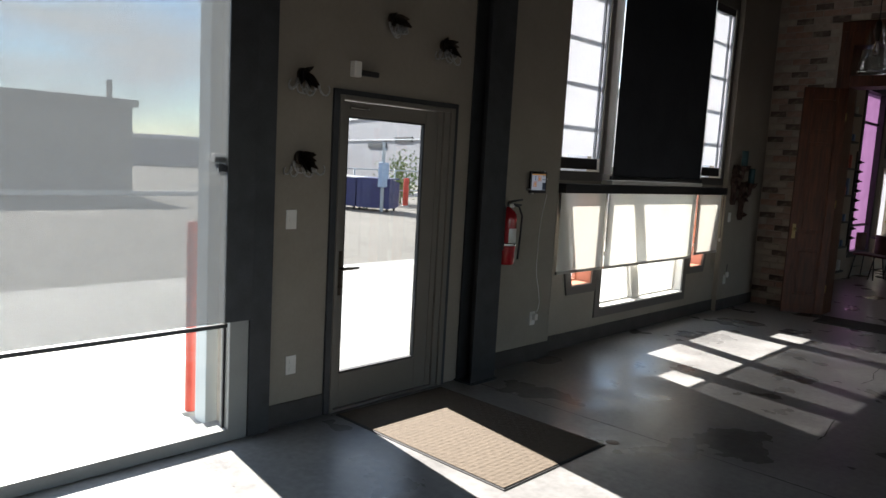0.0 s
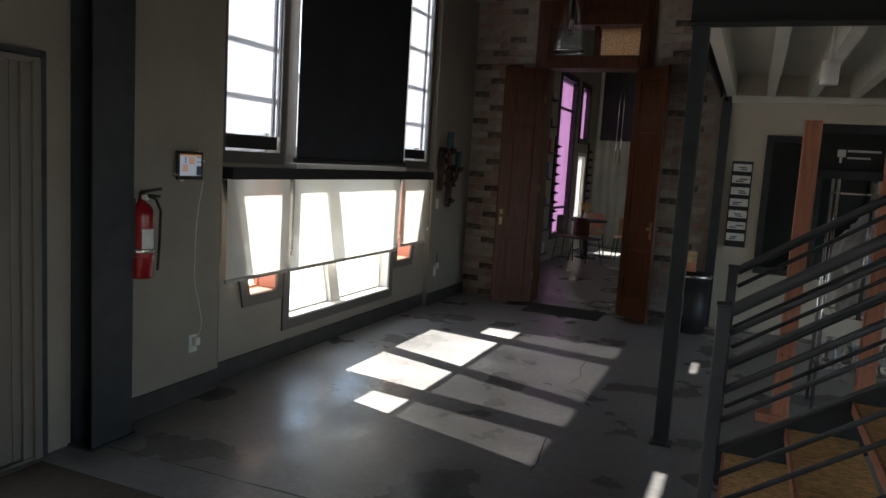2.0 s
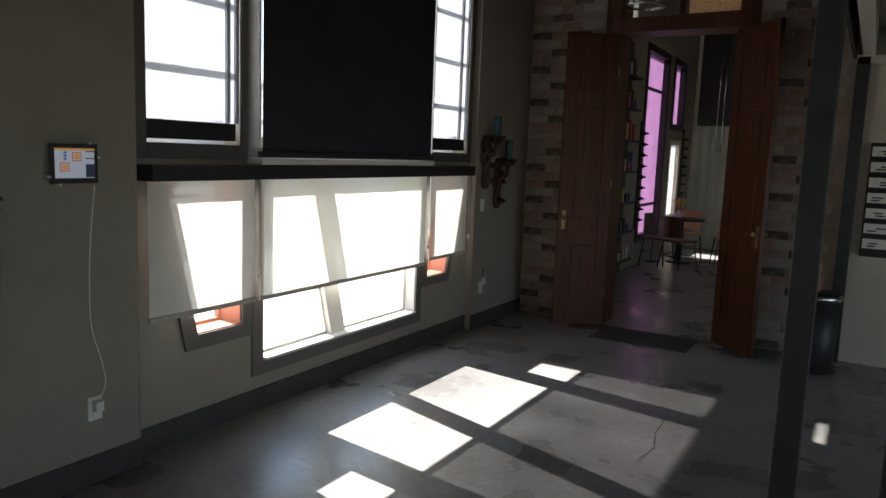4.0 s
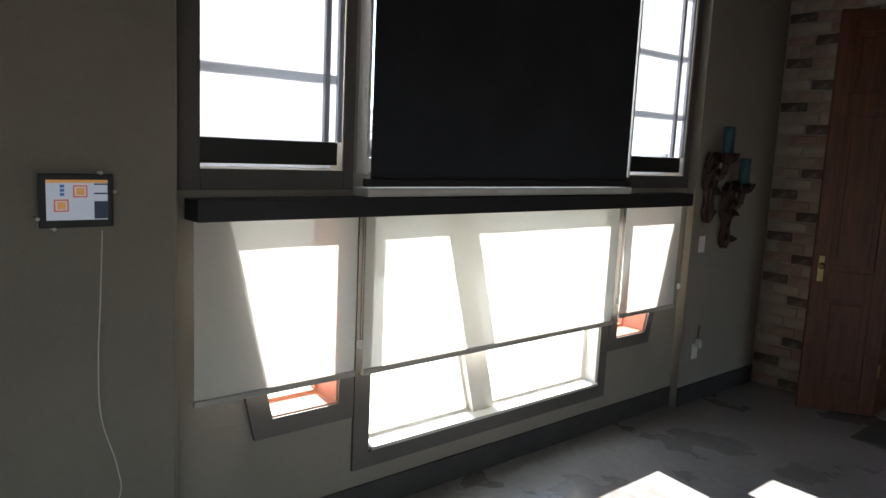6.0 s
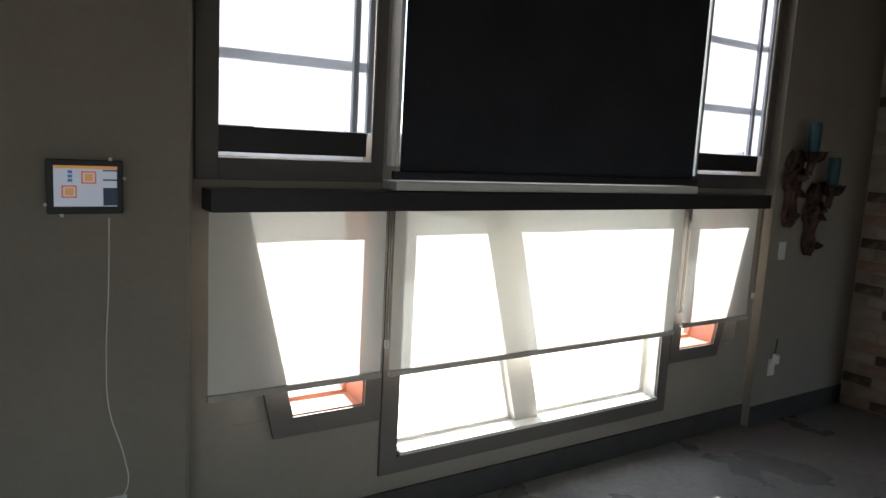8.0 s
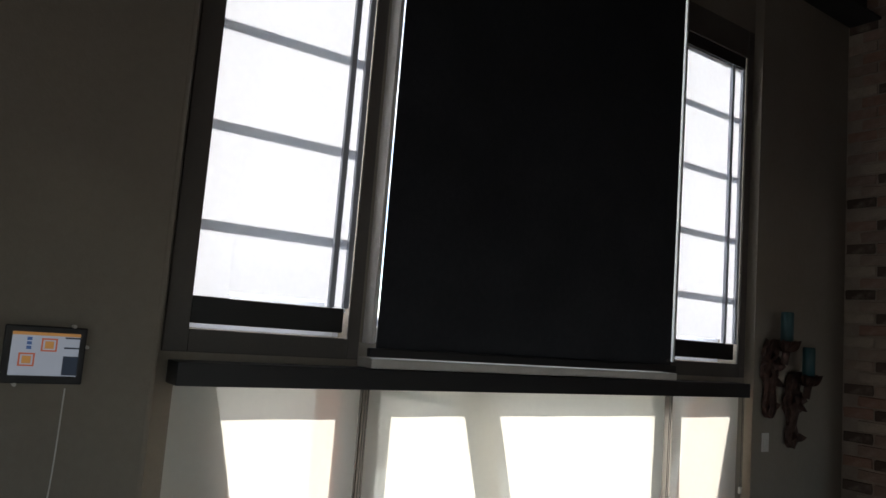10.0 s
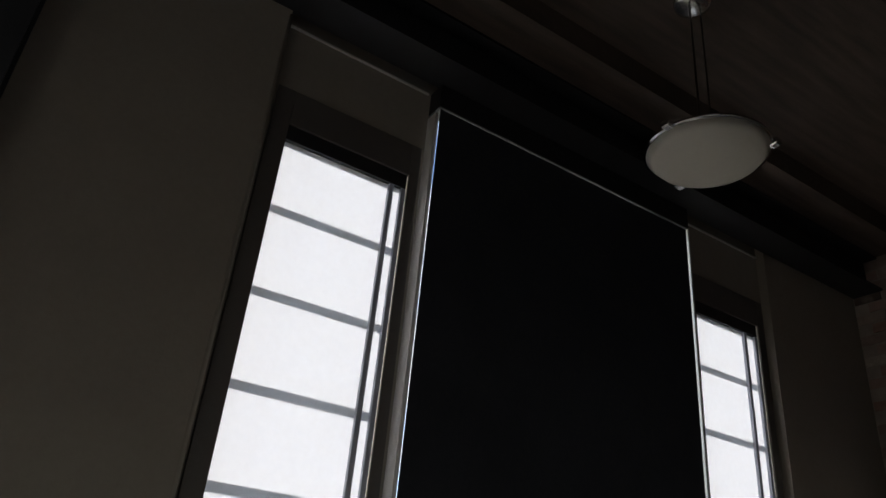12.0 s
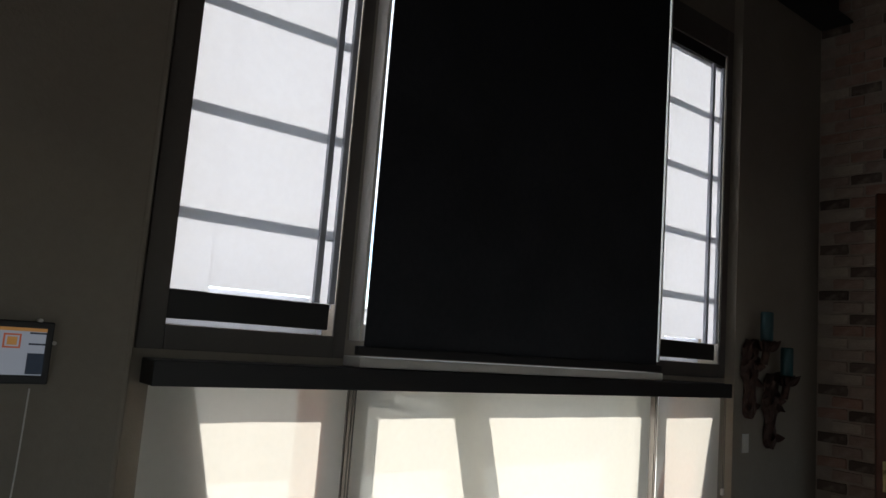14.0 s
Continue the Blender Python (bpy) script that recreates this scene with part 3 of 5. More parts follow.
def lower_window(name, outer, inner, label, jamb, sash=0.022, xs=-2.545):
    """Casing between two polygons of (y, z), a reveal and a sash at the outer face."""
    b = bmesh.new()
    x0, x1 = XB, XB + 0.016
    n = len(outer)
    for k in range(n):
        o0, o1, i0, i1 = outer[k], outer[(k + 1) % n], inner[k], inner[(k + 1) % n]
        prism_x(b, x0, x1, [o0, o1, i1, i0])
    w = setting(name, b, M_CASING, label, "window")
    b = bmesh.new()
    cy, cz = sum(p[0] for p in inner) / n, sum(p[1] for p in inner) / n
    small = [(p[0] + (cy - p[0]) / abs(cy - p[0]) * 0.006, p[1] + (cz - p[1]) / abs(cz - p[1]) * 0.006) for p in inner]
    for k in range(n):
        prism_x(b, XO + 0.003, XB - 0.001, [inner[k], inner[(k + 1) % n], small[(k + 1) % n], small[k]])
    part("reveal", b, jamb, w)
    b = bmesh.new()
    rail = [(p[0] + (cy - p[0]) / abs(cy - p[0]) * sash, p[1] + (cz - p[1]) / abs(cz - p[1]) * sash) for p in inner]
    for k in range(n):
        prism_x(b, xs, xs + 0.04, [small[k], small[(k + 1) % n], rail[(k + 1) % n], rail[k]])
    part("sash", b, jamb, w)
    no_shadow(part("pane", prism_x(bmesh.new(), xs + 0.018, xs + 0.023, rail), M_GLASS, w))
    return w


lower_window("window_4", [(6.775, 0.515), (7.287, 0.515), (7.287, 1.583), (6.53, 1.583)], [(6.858, 0.60), (7.205, 0.60), (7.205, 1.565), (6.625, 1.565)],
             "narrow lower window with a slanted side and orange reveal", M_REDFRAME)
lower_window("window_6", [(9.297, 0.535), (9.76, 0.535), (10.01, 1.583), (9.297, 1.583)], [(9.385, 0.615), (9.715, 0.615), (9.925, 1.565), (9.385, 1.565)],
             "narrow lower window with a slanted side and orange reveal", M_REDFRAME)
w = lower_window("window_7", [(7.293, 0.235), (9.292, 0.235), (9.292, 1.583), (7.293, 1.583)], [(7.385, 0.315), (9.212, 0.315), (9.212, 1.565), (7.385, 1.565)],
                 "wide lower window with a slanting mullion", M_LIGHTFRAME, 0.042, -2.465)
b = prism_x(bmesh.new(), -2.47, -2.385, [(8.16, 0.33), (8.325, 0.33), (8.0, 1.555), (7.835, 1.555)])
prism_x(b, -2.46, -2.42, [(8.14, 0.33), (8.159, 0.33), (7.834, 1.555), (7.815, 1.555)])
part("mullion", b, M_LIGHTFRAME, w, "pale slanting mullion")
part("sill", B(-2.425, XB + 0.03, 7.395, 9.204, 0.322, 0.34, 0.003), M_LIGHTFRAME, w, "pale window sill")


def roller_blind(y0, y1, bottom, label):
    e = thing("roller_blind", (-2.25, (y0 + y1) / 2, bottom), label, "blind", "lower roller blinds")
    bm = bmesh.new()
    ny = max(4, int((y1 - y0) * 12))
    rows = []
    for i in range(13):
        z = bottom + 0.02 + (1.52 - bottom - 0.02) * i / 12
        rows.append([bm.verts.new((-2.252 + 0.002 * math.sin(k * 1.3 + i * 0.5), y0 + (y1 - y0) * k / ny, z)) for k in range(ny + 1)])
    for i in range(12):
        for k in range(ny):
            f = bm.faces.new((rows[i][k], rows[i][k + 1], rows[i + 1][k + 1], rows[i + 1][k]))
            f.smooth = True
    part("cloth", bm, M_SHADE, e)
    part("hem_bar", B(-2.262, -2.242, y0 - 0.002, y1 + 0.002, bottom - 0.008, bottom + 0.02, 0.004), mat("grey-brown hem bar", (0.42, 0.39, 0.35), 0.5), e, "grey-brown hem bar")
    bm = bmesh.new()
    for dx in (0.0, 0.010):
        tube(bm, (-2.228 + dx * 0.3, y1 + 0.012 + dx, bottom + 0.13), (-2.228 + dx * 0.3, y1 + 0.012 + dx, 1.50), 0.0022, n=6)
    part("pull_chain", bm, M_BEAM, e, "dark bead pull chain")
    part("chain_tensioner", B(-2.238, -2.222, y1 + 0.004, y1 + 0.026, bottom + 0.13, bottom + 0.17, 0.004), M_WHITEPL, e, "white plastic chain clip")
    return e


roller_blind(6.476, 7.24, 0.755, "narrow cream solar roller blind lowered most of the way")
roller_blind(7.284, 9.22, 0.752, "wide cream solar roller blind lowered most of the way")
roller_blind(9.292, 9.93, 0.785, "narrow cream solar roller blind lowered most of the way")

# ---- big window by the entrance, with a mesh blind ----
b = bmesh.new()
for y0, y1, z0, z1 in ((3.14, 3.265, 0.0, 3.6), (0.2, 0.29, 0.0, 3.6), (0.29, 3.14, 0.0, 0.075), (0.29, 3.14, 3.5, 3.6)):
    bx(b, -2.30, -2.20, y0, y1, z0, z1, 0.004)
w = setting("window_8", b, mat("grey window frame paint", (0.27, 0.275, 0.265), 0.45, var=0.06, scale=5, fine=0.02), "tall entrance window with a grey frame", "window")
part("glazing_bead", B(-2.26, -2.245, 3.125, 3.139, 0.076, 3.49), M_BEAM, w, "black glazing bead")
part("latch", B(-2.20, -2.178, 3.035, 3.105, 1.60, 1.645, 0.004), M_BLACKPL, w, "black window latch")
part("latch_cover", B(-2.225, -2.19, 3.015, 3.085, 1.652, 1.70, 0.006), M_WHITEPL, w, "white latch cover")
no_shadow(part("pane", B(-2.256, -2.25, 0.29, 3.14, 0.075, 3.5), M_GLASS, w))
blind = thing("mesh_blind", (-2.16, 1.8, 0.72), "grey see-through mesh roller blind half lowered", "blind")
bm = bmesh.new()
bx(bm, -2.165, -2.164, 0.2, 3.085, 0.74, 3.9)
part("cloth", bm, M_MESH, blind)
part("hem_bar", B(-2.175, -2.155, 0.2, 3.10, 0.708, 0.732, 0.005), M_STEEL, blind, "dark hem bar")
part("side_guide", B(-2.19, -2.158, 3.086, 3.264, 0.735, 3.9, 0.003), M_STEEL, blind, "dark side guide of the blind")
part("roller", tube(bmesh.new(), (-2.165, 0.2, 3.93), (-2.165, 3.25, 3.93), 0.035), M_BEAM, blind)


def steel_column(name, y0, y1, depth, label):
    b = bmesh.new()
    bx(b, XW + depth - 0.012, XW + depth, y0, y1, 0.012, 4.22)
    bx(b, XW + 0.004, XW + 0.016, y0, y1, 0.012, 4.22)
    ym = (y0 + y1) / 2
    bx(b, XW + 0.016, XW + depth - 0.012, ym - 0.006, ym + 0.006, 0.012, 4.22)
    bx(b, XW + 0.002, XW + depth + 0.02, y0 - 0.02, y1 + 0.02, 0.0, 0.012)
    return setting(name, b, M_STEEL, label, "column")


steel_column("steel_column_door", 5.17, 5.45, 0.17, "dark steel column beside the entrance door")
setting("steel_column_window", B(XW + 0.002, XW + 0.05, 3.268, 3.415, 0.0, 4.22, 0.004), M_STEEL, "dark steel jamb post beside the tall window", "column")

# ---- entrance door ----
b = bmesh.new()
for y0, y1, z0, z1 in ((3.90, 3.93, 0, 2.115), (4.93, 4.975, 0, 2.115), (3.93, 4.93, 2.085, 2.115)):
    bx(b, XW - 0.14, XW + 0.03, y0, y1, z0, z1, 0.005)
bx(b, XW - 0.14, XW + 0.02, 3.93, 4.93, 0.0, 0.018)
bx(b, XW - 0.14, XW - 0.004, 4.825, 4.875, 0.018, 2.085, 0.004)
bx(b, XW - 0.14, XW + 0.014, 4.875, 4.93, 0.018, 2.085, 0.004)
d = setting("door_2", b, M_DOORFRAME, "warm grey entrance door frame", "door frame")
b = bmesh.new()
for y0, y1, z0, z1 in ((3.855, 3.90, 0, 2.15), (4.975, 5.012, 0, 2.15), (3.90, 4.975, 2.115, 2.15)):
    bx(b, XW, XW + 0.022, y0, y1, z0, z1, 0.003)
part("casing", b, M_STEEL, d, "dark outer casing")
leaf = thing("entrance_door", (XW - 0.02, 4.35, 0.02), "warm grey entrance door with one tall glass light, closed", "door")
xl0, xl1 = XW - 0.05, XW - 0.005
part("stile", B(xl0, xl1, 3.932, 3.992, 0.02, 2.08, 0.004), M_DOORFRAME, leaf)
part("stile", B(xl0, xl1, 4.70, 4.822, 0.02, 2.08, 0.004), M_DOORFRAME, leaf)
part("rail", B(xl0, xl1, 3.992, 4.70, 0.02, 0.255, 0.004), M_DOORFRAME, leaf)
part("rail", B(xl0, xl1, 3.992, 4.70, 1.985, 2.08, 0.004), M_DOORFRAME, leaf)
b = bmesh.new()
for y0, y1, z0, z1 in ((3.992, 4.003, 0.255, 1.985), (4.687, 4.70, 0.255, 1.985), (4.003, 4.687, 0.255, 0.268), (4.003, 4.687, 1.973, 1.985)):
    bx(b, xl0 + 0.01, xl1 - 0.006, y0, y1, z0, z1)
part("glazing_bead", b, M_BEAM, leaf, "dark glazing bead")
no_shadow(part("pane", B(XW - 0.03, XW - 0.024, 3.996, 4.695, 0.26, 1.98), M_TINT, leaf))
hp = part("handle_plate", B(xl1, xl1 + 0.008, 3.943, 3.98, 0.80, 1.10, 0.003), M_BRONZE, leaf, "dark bronze handle plate")
b = bmesh.new()
tube(b, (xl1 + 0.005, 3.961, 0.985), (xl1 + 0.055, 3.961, 0.985), 0.010)
tube(b, (xl1 + 0.055, 3.953, 0.985), (xl1 + 0.055, 4.085, 0.985), 0.010, 0.008)
part("lever", b, M_BRONZE, hp)
b = bmesh.new()
tube(b, (xl1, 3.961, 0.86), (xl1 + 0.02, 3.961, 0.86), 0.013)
part("thumb_turn", b, M_BRONZE, hp)
part("keeper", B(xl1 + 0.001, xl1 + 0.012, 4.0, 4.16, 2.03, 2.045, 0.003), M_CHROME, leaf, "bright weather strip at the head")

# door mats
m_ = thing("entrance_mat", (-1.45, 4.44, 0), "tan waffle-ribbed entrance mat with a black rubber edge", "mat")
part("border", B(-2.17, -0.715, 3.92, 4.935, 0.0, 0.006, 0.002), M_MATRUBBER, m_, "black rubber border")
bm = bmesh.new()
nx, ny = 150, 60
grid = [[bm.verts.new((-2.155 + 1.425 * i / nx, 3.935 + 0.985 * k / ny, 0.010 + 0.0014 * ((i // 2) % 2) * (1 if (k // 2 + i // 4) % 2 else 0.2))) for k in range(ny + 1)] for i in range(nx + 1)]
for i in range(nx):
    for k in range(ny):
        bm.faces.new((grid[i][k], grid[i + 1][k], grid[i + 1][k + 1], grid[i][k + 1]))
part("ribbed_carpet", bm, M_MATTAN, m_, "tan ribbed carpet field")
m_ = thing("doorway_mat", (-0.79, 10.88, 0), "dark grey carpet mat before the doorway", "mat")
part("carpet", B(-1.24, -0.33, 10.61, 11.165, 0.0, 0.012, 0.004), M_MATDARK, m_)

# ---- things on the entrance wall ----


def leaf(b, p, d, ln, half, droop):
    """One creased metal leaf from p along d, bending down (or up) towards its tip."""
    p, d = Vector(p), Vector(d)
    side = d.cross(Vector((1, 0, 0.1))).normalized()
    prev = None
    new_faces = []
    for i in range(6):
        t = i / 5
        c = p + d * ln * t + Vector((0.25 * abs(droop) * t * t, 0, droop * t * t))
        wd = half * math.sin(math.pi * (0.12 + 0.85 * t)) + 0.001
        cur = [b.verts.new(c + side * wd), b.verts.new(c + Vector((0.004, 0, 0.004))), b.verts.new(c - side * wd)]
        if prev:
            new_faces.append(b.faces.new((prev[0], prev[1], cur[1], cur[0])))
            new_faces.append(b.faces.new((prev[1], prev[2], cur[2], cur[1])))
        prev = cur
    bmesh.ops.solidify(b, geom=new_faces, thickness=0.0015)
    return b


def ornament(y, z, seed):
    """A wall spray with bright curled tips; dark metal leaves imitate its shadow too."""
    rr = random.Random(seed)
    e = thing("wall_flower_ornament", (XW + 0.01, y, z), "metal flower spray with bright tips, dark leaves imitating its wall shadow", "wall ornament", "metal flowers over the door")
    part("back_plate", lathe(bmesh.new(), [(0.001, 0.004), (0.045, 0.004), (0.04, 0.02), (0.001, 0.024)], (XW, y, z), "x", 16), M_BRONZE, e)
    # dark leaves fill the area of the spray's soft shadow on the wall
    for k in range(15):
        a = rr.uniform(0, math.tau)
        d = Vector((rr.uniform(0.4, 0.9), math.cos(a), math.sin(a) * 0.6 + 0.4)).normalized()
        part("leaf", leaf(bmesh.new(), (XW + 0.015, y, z), d, rr.uniform(0.07, 0.125), 0.026, -0.05), M_BRONZE, e)
    for k in range(8):
        u = -0.08 + 0.022 * k + rr.gauss(0, 0.008)
        r = rr.uniform(0.022, 0.042)
        turn = rr.choice((-1, 1))
        p0 = Vector((XW + rr.uniform(0.03, 0.07), y + u, z - rr.uniform(0.02, 0.06)))
        b = bmesh.new()
        pts = [p0 + Vector((0.012 * i / 8, turn * r * (1 - math.cos(i * 0.5)), -r * 1.3 * math.sin(i * 0.5) - 0.006 * i)) for i in range(9)]
        for i in range(8):
            tube(b, pts[i], pts[i + 1], 0.008 - 0.0006 * i, 0.0074 - 0.0006 * i, n=6)
        part("curl", b, M_SILVER, e, "silvery curled tendril")
    return e


for i, (y, z) in enumerate(((3.62, 2.20), (3.615, 1.70), (4.33, 2.65), (4.835, 2.55))):
    ornament(y, z, i)


def plate(name, y, z, x, w, h, label, cat, slots):
    e = thing(name, (x, y, z), label, cat)
    part("plate", B(x, x + 0.007, y - w / 2, y + w / 2, z - h / 2, z + h / 2, 0.002), M_WHITEPL, e)
    for dz in slots:
        part("insert", B(x + 0.007, x + 0.011, y - 0.016, y + 0.016, z + dz - 0.016, z + dz + 0.016, 0.003), M_WHITEPL, e)
    return e


plate("light_switch", 3.567, 1.317, XW, 0.075, 0.12, "white light switch plate on the plaster", "switch", (0.0,))
plate("power_outlet", 3.596, 0.385, XW, 0.075, 0.12, "white power outlet low on the plaster", "outlet", (-0.026, 0.026))
o = plate("power_outlet", 6.14, 0.385, XW, 0.075, 0.12, "white power outlet with a charger plugged in", "outlet", (-0.026, 0.026))
ch = thing("phone_charger", (XW + 0.01, 6.14, 0.40), "white plug-in charger in the wall outlet", "charger")
part("body", B(XW + 0.012, XW + 0.05, 6.118, 6.162, 0.375, 0.43, 0.006), M_WHITEPL, ch)
s_ = thing("door_sensor", (XW, 4.01, 2.285), "white box sensor above the entrance door", "sensor")
part("case", B(XW, XW + 0.05, 3.985, 4.045, 2.235, 2.335, 0.006), M_WHITEPL, s_)
part("arm", B(XW + 0.005, XW + 0.045, 4.05, 4.20, 2.25, 2.284, 0.006), M_BLACKPL, s_, "black sensor arm")

# fire extinguisher on a bracket
ex = thing("fire_extinguisher", (-2.09, 5.525, 0.93), "red fire extinguisher hung on the steel column", "fire extinguisher")
ec = (-2.09, 5.53, 0)
part("cylinder", lathe(bmesh.new(), [(0.001, 0.93), (0.058, 0.932), (0.068, 0.945), (0.068, 1.30), (0.062, 1.335), (0.045, 1.362), (0.024, 1.375), (0.022, 1.395), (0.001, 1.396)], ec, n=28), M_RED, ex)
lb_ = part("label", lathe(bmesh.new(), [(0.0686, 1.06), (0.0686, 1.24)], ec, n=28), M_RED, ex)
b = bmesh.new()
prev = None
for k in range(7):
    a = -0.75 + k * 0.2
    p, q = [(ec[0] + 0.0695 * math.cos(a), ec[1] + 0.0695 * math.sin(a), z) for z in (1.10, 1.225)]
    cur = (b.verts.new(p), b.verts.new(q))
    if prev:
        b.faces.new((prev[0], cur[0], cur[1], prev[1]))
    prev = cur
part("instruction_label", b, M_PAPER, ex, "grey-white instruction label")
part("strap", lathe(bmesh.new(), [(0.07, 1.085), (0.072, 1.087), (0.072, 1.107), (0.07, 1.109)], ec, n=28), M_CHROME, ex, "bright retaining strap")
part("valve", lathe(bmesh.new(), [(0.018, 1.39), (0.02, 1.40), (0.02, 1.43), (0.012, 1.44), (0.001, 1.442)], ec, n=14), M_CHROME, ex)
b = tube(bmesh.new(), (ec[0], ec[1] - 0.01, 1.435), (ec[0] + 0.05, ec[1] + 0.10, 1.455), 0.009)
tube(b, (ec[0], ec[1] - 0.01, 1.42), (ec[0] + 0.05, ec[1] + 0.09, 1.41), 0.008)
part("lever", b, M_BLACKPL, ex, "black squeeze lever")
b = bmesh.new()
pts = [(ec[0] + 0.02, ec[1], 1.42), (ec[0] + 0.075, ec[1] + 0.03, 1.40), (ec[0] + 0.095, ec[1] + 0.05, 1.33), (ec[0] + 0.088, ec[1] + 0.05, 1.15), (ec[0] + 0.08, ec[1] + 0.045, 0.98)]
for p, q in zip(pts, pts[1:]):
    tube(b, p, q, 0.008, n=8)
part("hose", b, M_BLACKPL, ex, "black discharge hose")
part("gauge", lathe(bmesh.new(), [(0.001, 0.02), (0.017, 0.02), (0.017, 0.0)], (ec[0] + 0.02, ec[1] + 0.0, 1.405), "x", 14), M_PAPER, ex)
part("bracket", B(-2.115, -2.065, 5.438, 5.462, 1.05, 1.40, 0.003), M_STEEL, ex, "steel bracket")

# tablet on the wall with its cable
tb = thing("wall_tablet", (-2.2, 6.05, 1.485), "black tablet on wall clips showing a bright page", "tablet")
tx, ty0, ty1, tz0, tz1 = -2.205, 5.933, 6.169, 1.498, 1.681
part("body", B(tx - 0.012, tx, ty0, ty1, tz0, tz1, 0.004), M_BLACKPL, tb)


def lit(name, col, strength):
    m = bpy.data.materials.new(name)
    m.use_nodes = True
    p = m.node_tree.nodes["Principled BSDF"]
    p.inputs["Base Color"].default_value = (*[c * 0.3 for c in col], 1)
    p.inputs["Emission Color"].default_value = (*col, 1)
    p.inputs["Emission Strength"].default_value = strength
    return m


M_SCR = lit("lit screen page", (0.62, 0.68, 0.80), 0.044)
M_SCRD = lit("dark screen bar", (0.02, 0.03, 0.05), 0.075)
M_SCRO = lit("orange screen band", (0.80, 0.40, 0.12), 0.045)
M_SCRR = lit("red-orange screen square", (0.75, 0.18, 0.08), 0.045)
M_SCRB = lit("blue screen icon", (0.05, 0.12, 0.30), 0.075)
scr = part("screen", B(tx, tx + 0.001, ty0 + 0.022, ty1 - 0.02, tz0 + 0.026, tz1 - 0.02), M_SCR, tb, "lit screen with a pale page")
sy, sz = ty0 + 0.022, tz1 - 0.02


def scr_rect(name, u0, u1, v0, v1, m, lift=0.0015):
    part(name, B(tx + lift, tx + lift + 0.0006, sy + u0, sy + u1, sz - v1, sz - v0), m, scr)


scr_rect("band", 0.0, 0.195, 0.0, 0.010, M_SCRO)
for u, v in ((0.083, 0.018), (0.023, 0.066)):
    scr_rect("square", u, u + 0.046, v, v + 0.042, M_SCRR)
    scr_rect("square", u + 0.005, u + 0.041, v + 0.005, v + 0.037, M_SCR, 0.0023)
    scr_rect("square", u + 0.010, u + 0.036, v + 0.009, v + 0.033, M_SCRO, 0.0031)
for v in (0.016, 0.030, 0.044):
    scr_rect("icon", 0.042, 0.056, v, v + 0.010, M_SCRB)
for v in (0.012, 0.044):
    scr_rect("text_bar", 0.150, 0.195, v, v + 0.005, M_SCRD)
scr_rect("menu_panel", 0.150, 0.195, 0.073, 0.134, M_SCRD)
for y, z in ((ty0 - 0.004, 1.53), (ty0 + 0.045, tz0 - 0.004), (ty1 + 0.004, 1.62), (ty1 - 0.04, tz1 + 0.004)):
    b = tube(bmesh.new(), (XW, y, z), (tx + 0.004, y, z), 0.006, n=10)
    part("clip", b, M_WHITEPL, tb, "clear wall clip")
cb = thing("charging_cable", (XW + 0.02, 6.12, 0.44), "thin white charging cable down the wall", "cable")
cv = bpy.data.curves.new("cable", "CURVE")
cv.dimensions = "3D"
cv.bevel_depth = 0.0024
cv.bevel_resolution = 2
sp = cv.splines.new("BEZIER")
cps = [(-2.155, 6.115, 1.49), (-2.20, 6.118, 1.25), (-2.205, 6.108, 0.98), (-2.205, 6.115, 0.80), (-2.20, 6.165, 0.60), (-2.20, 6.175, 0.50), (-2.205, 6.14, 0.425)]
sp.bezier_points.add(len(cps) - 1)
for q, c in zip(sp.bezier_points, cps):
    q.co = c
    q.handle_left_type = q.handle_right_type = "AUTO"
cv.materials.append(M_WHITEPL)
co_ = new("cord", cv)
co_.parent = cb
co_.matrix_parent_inverse = cb.matrix_basis.inverted()


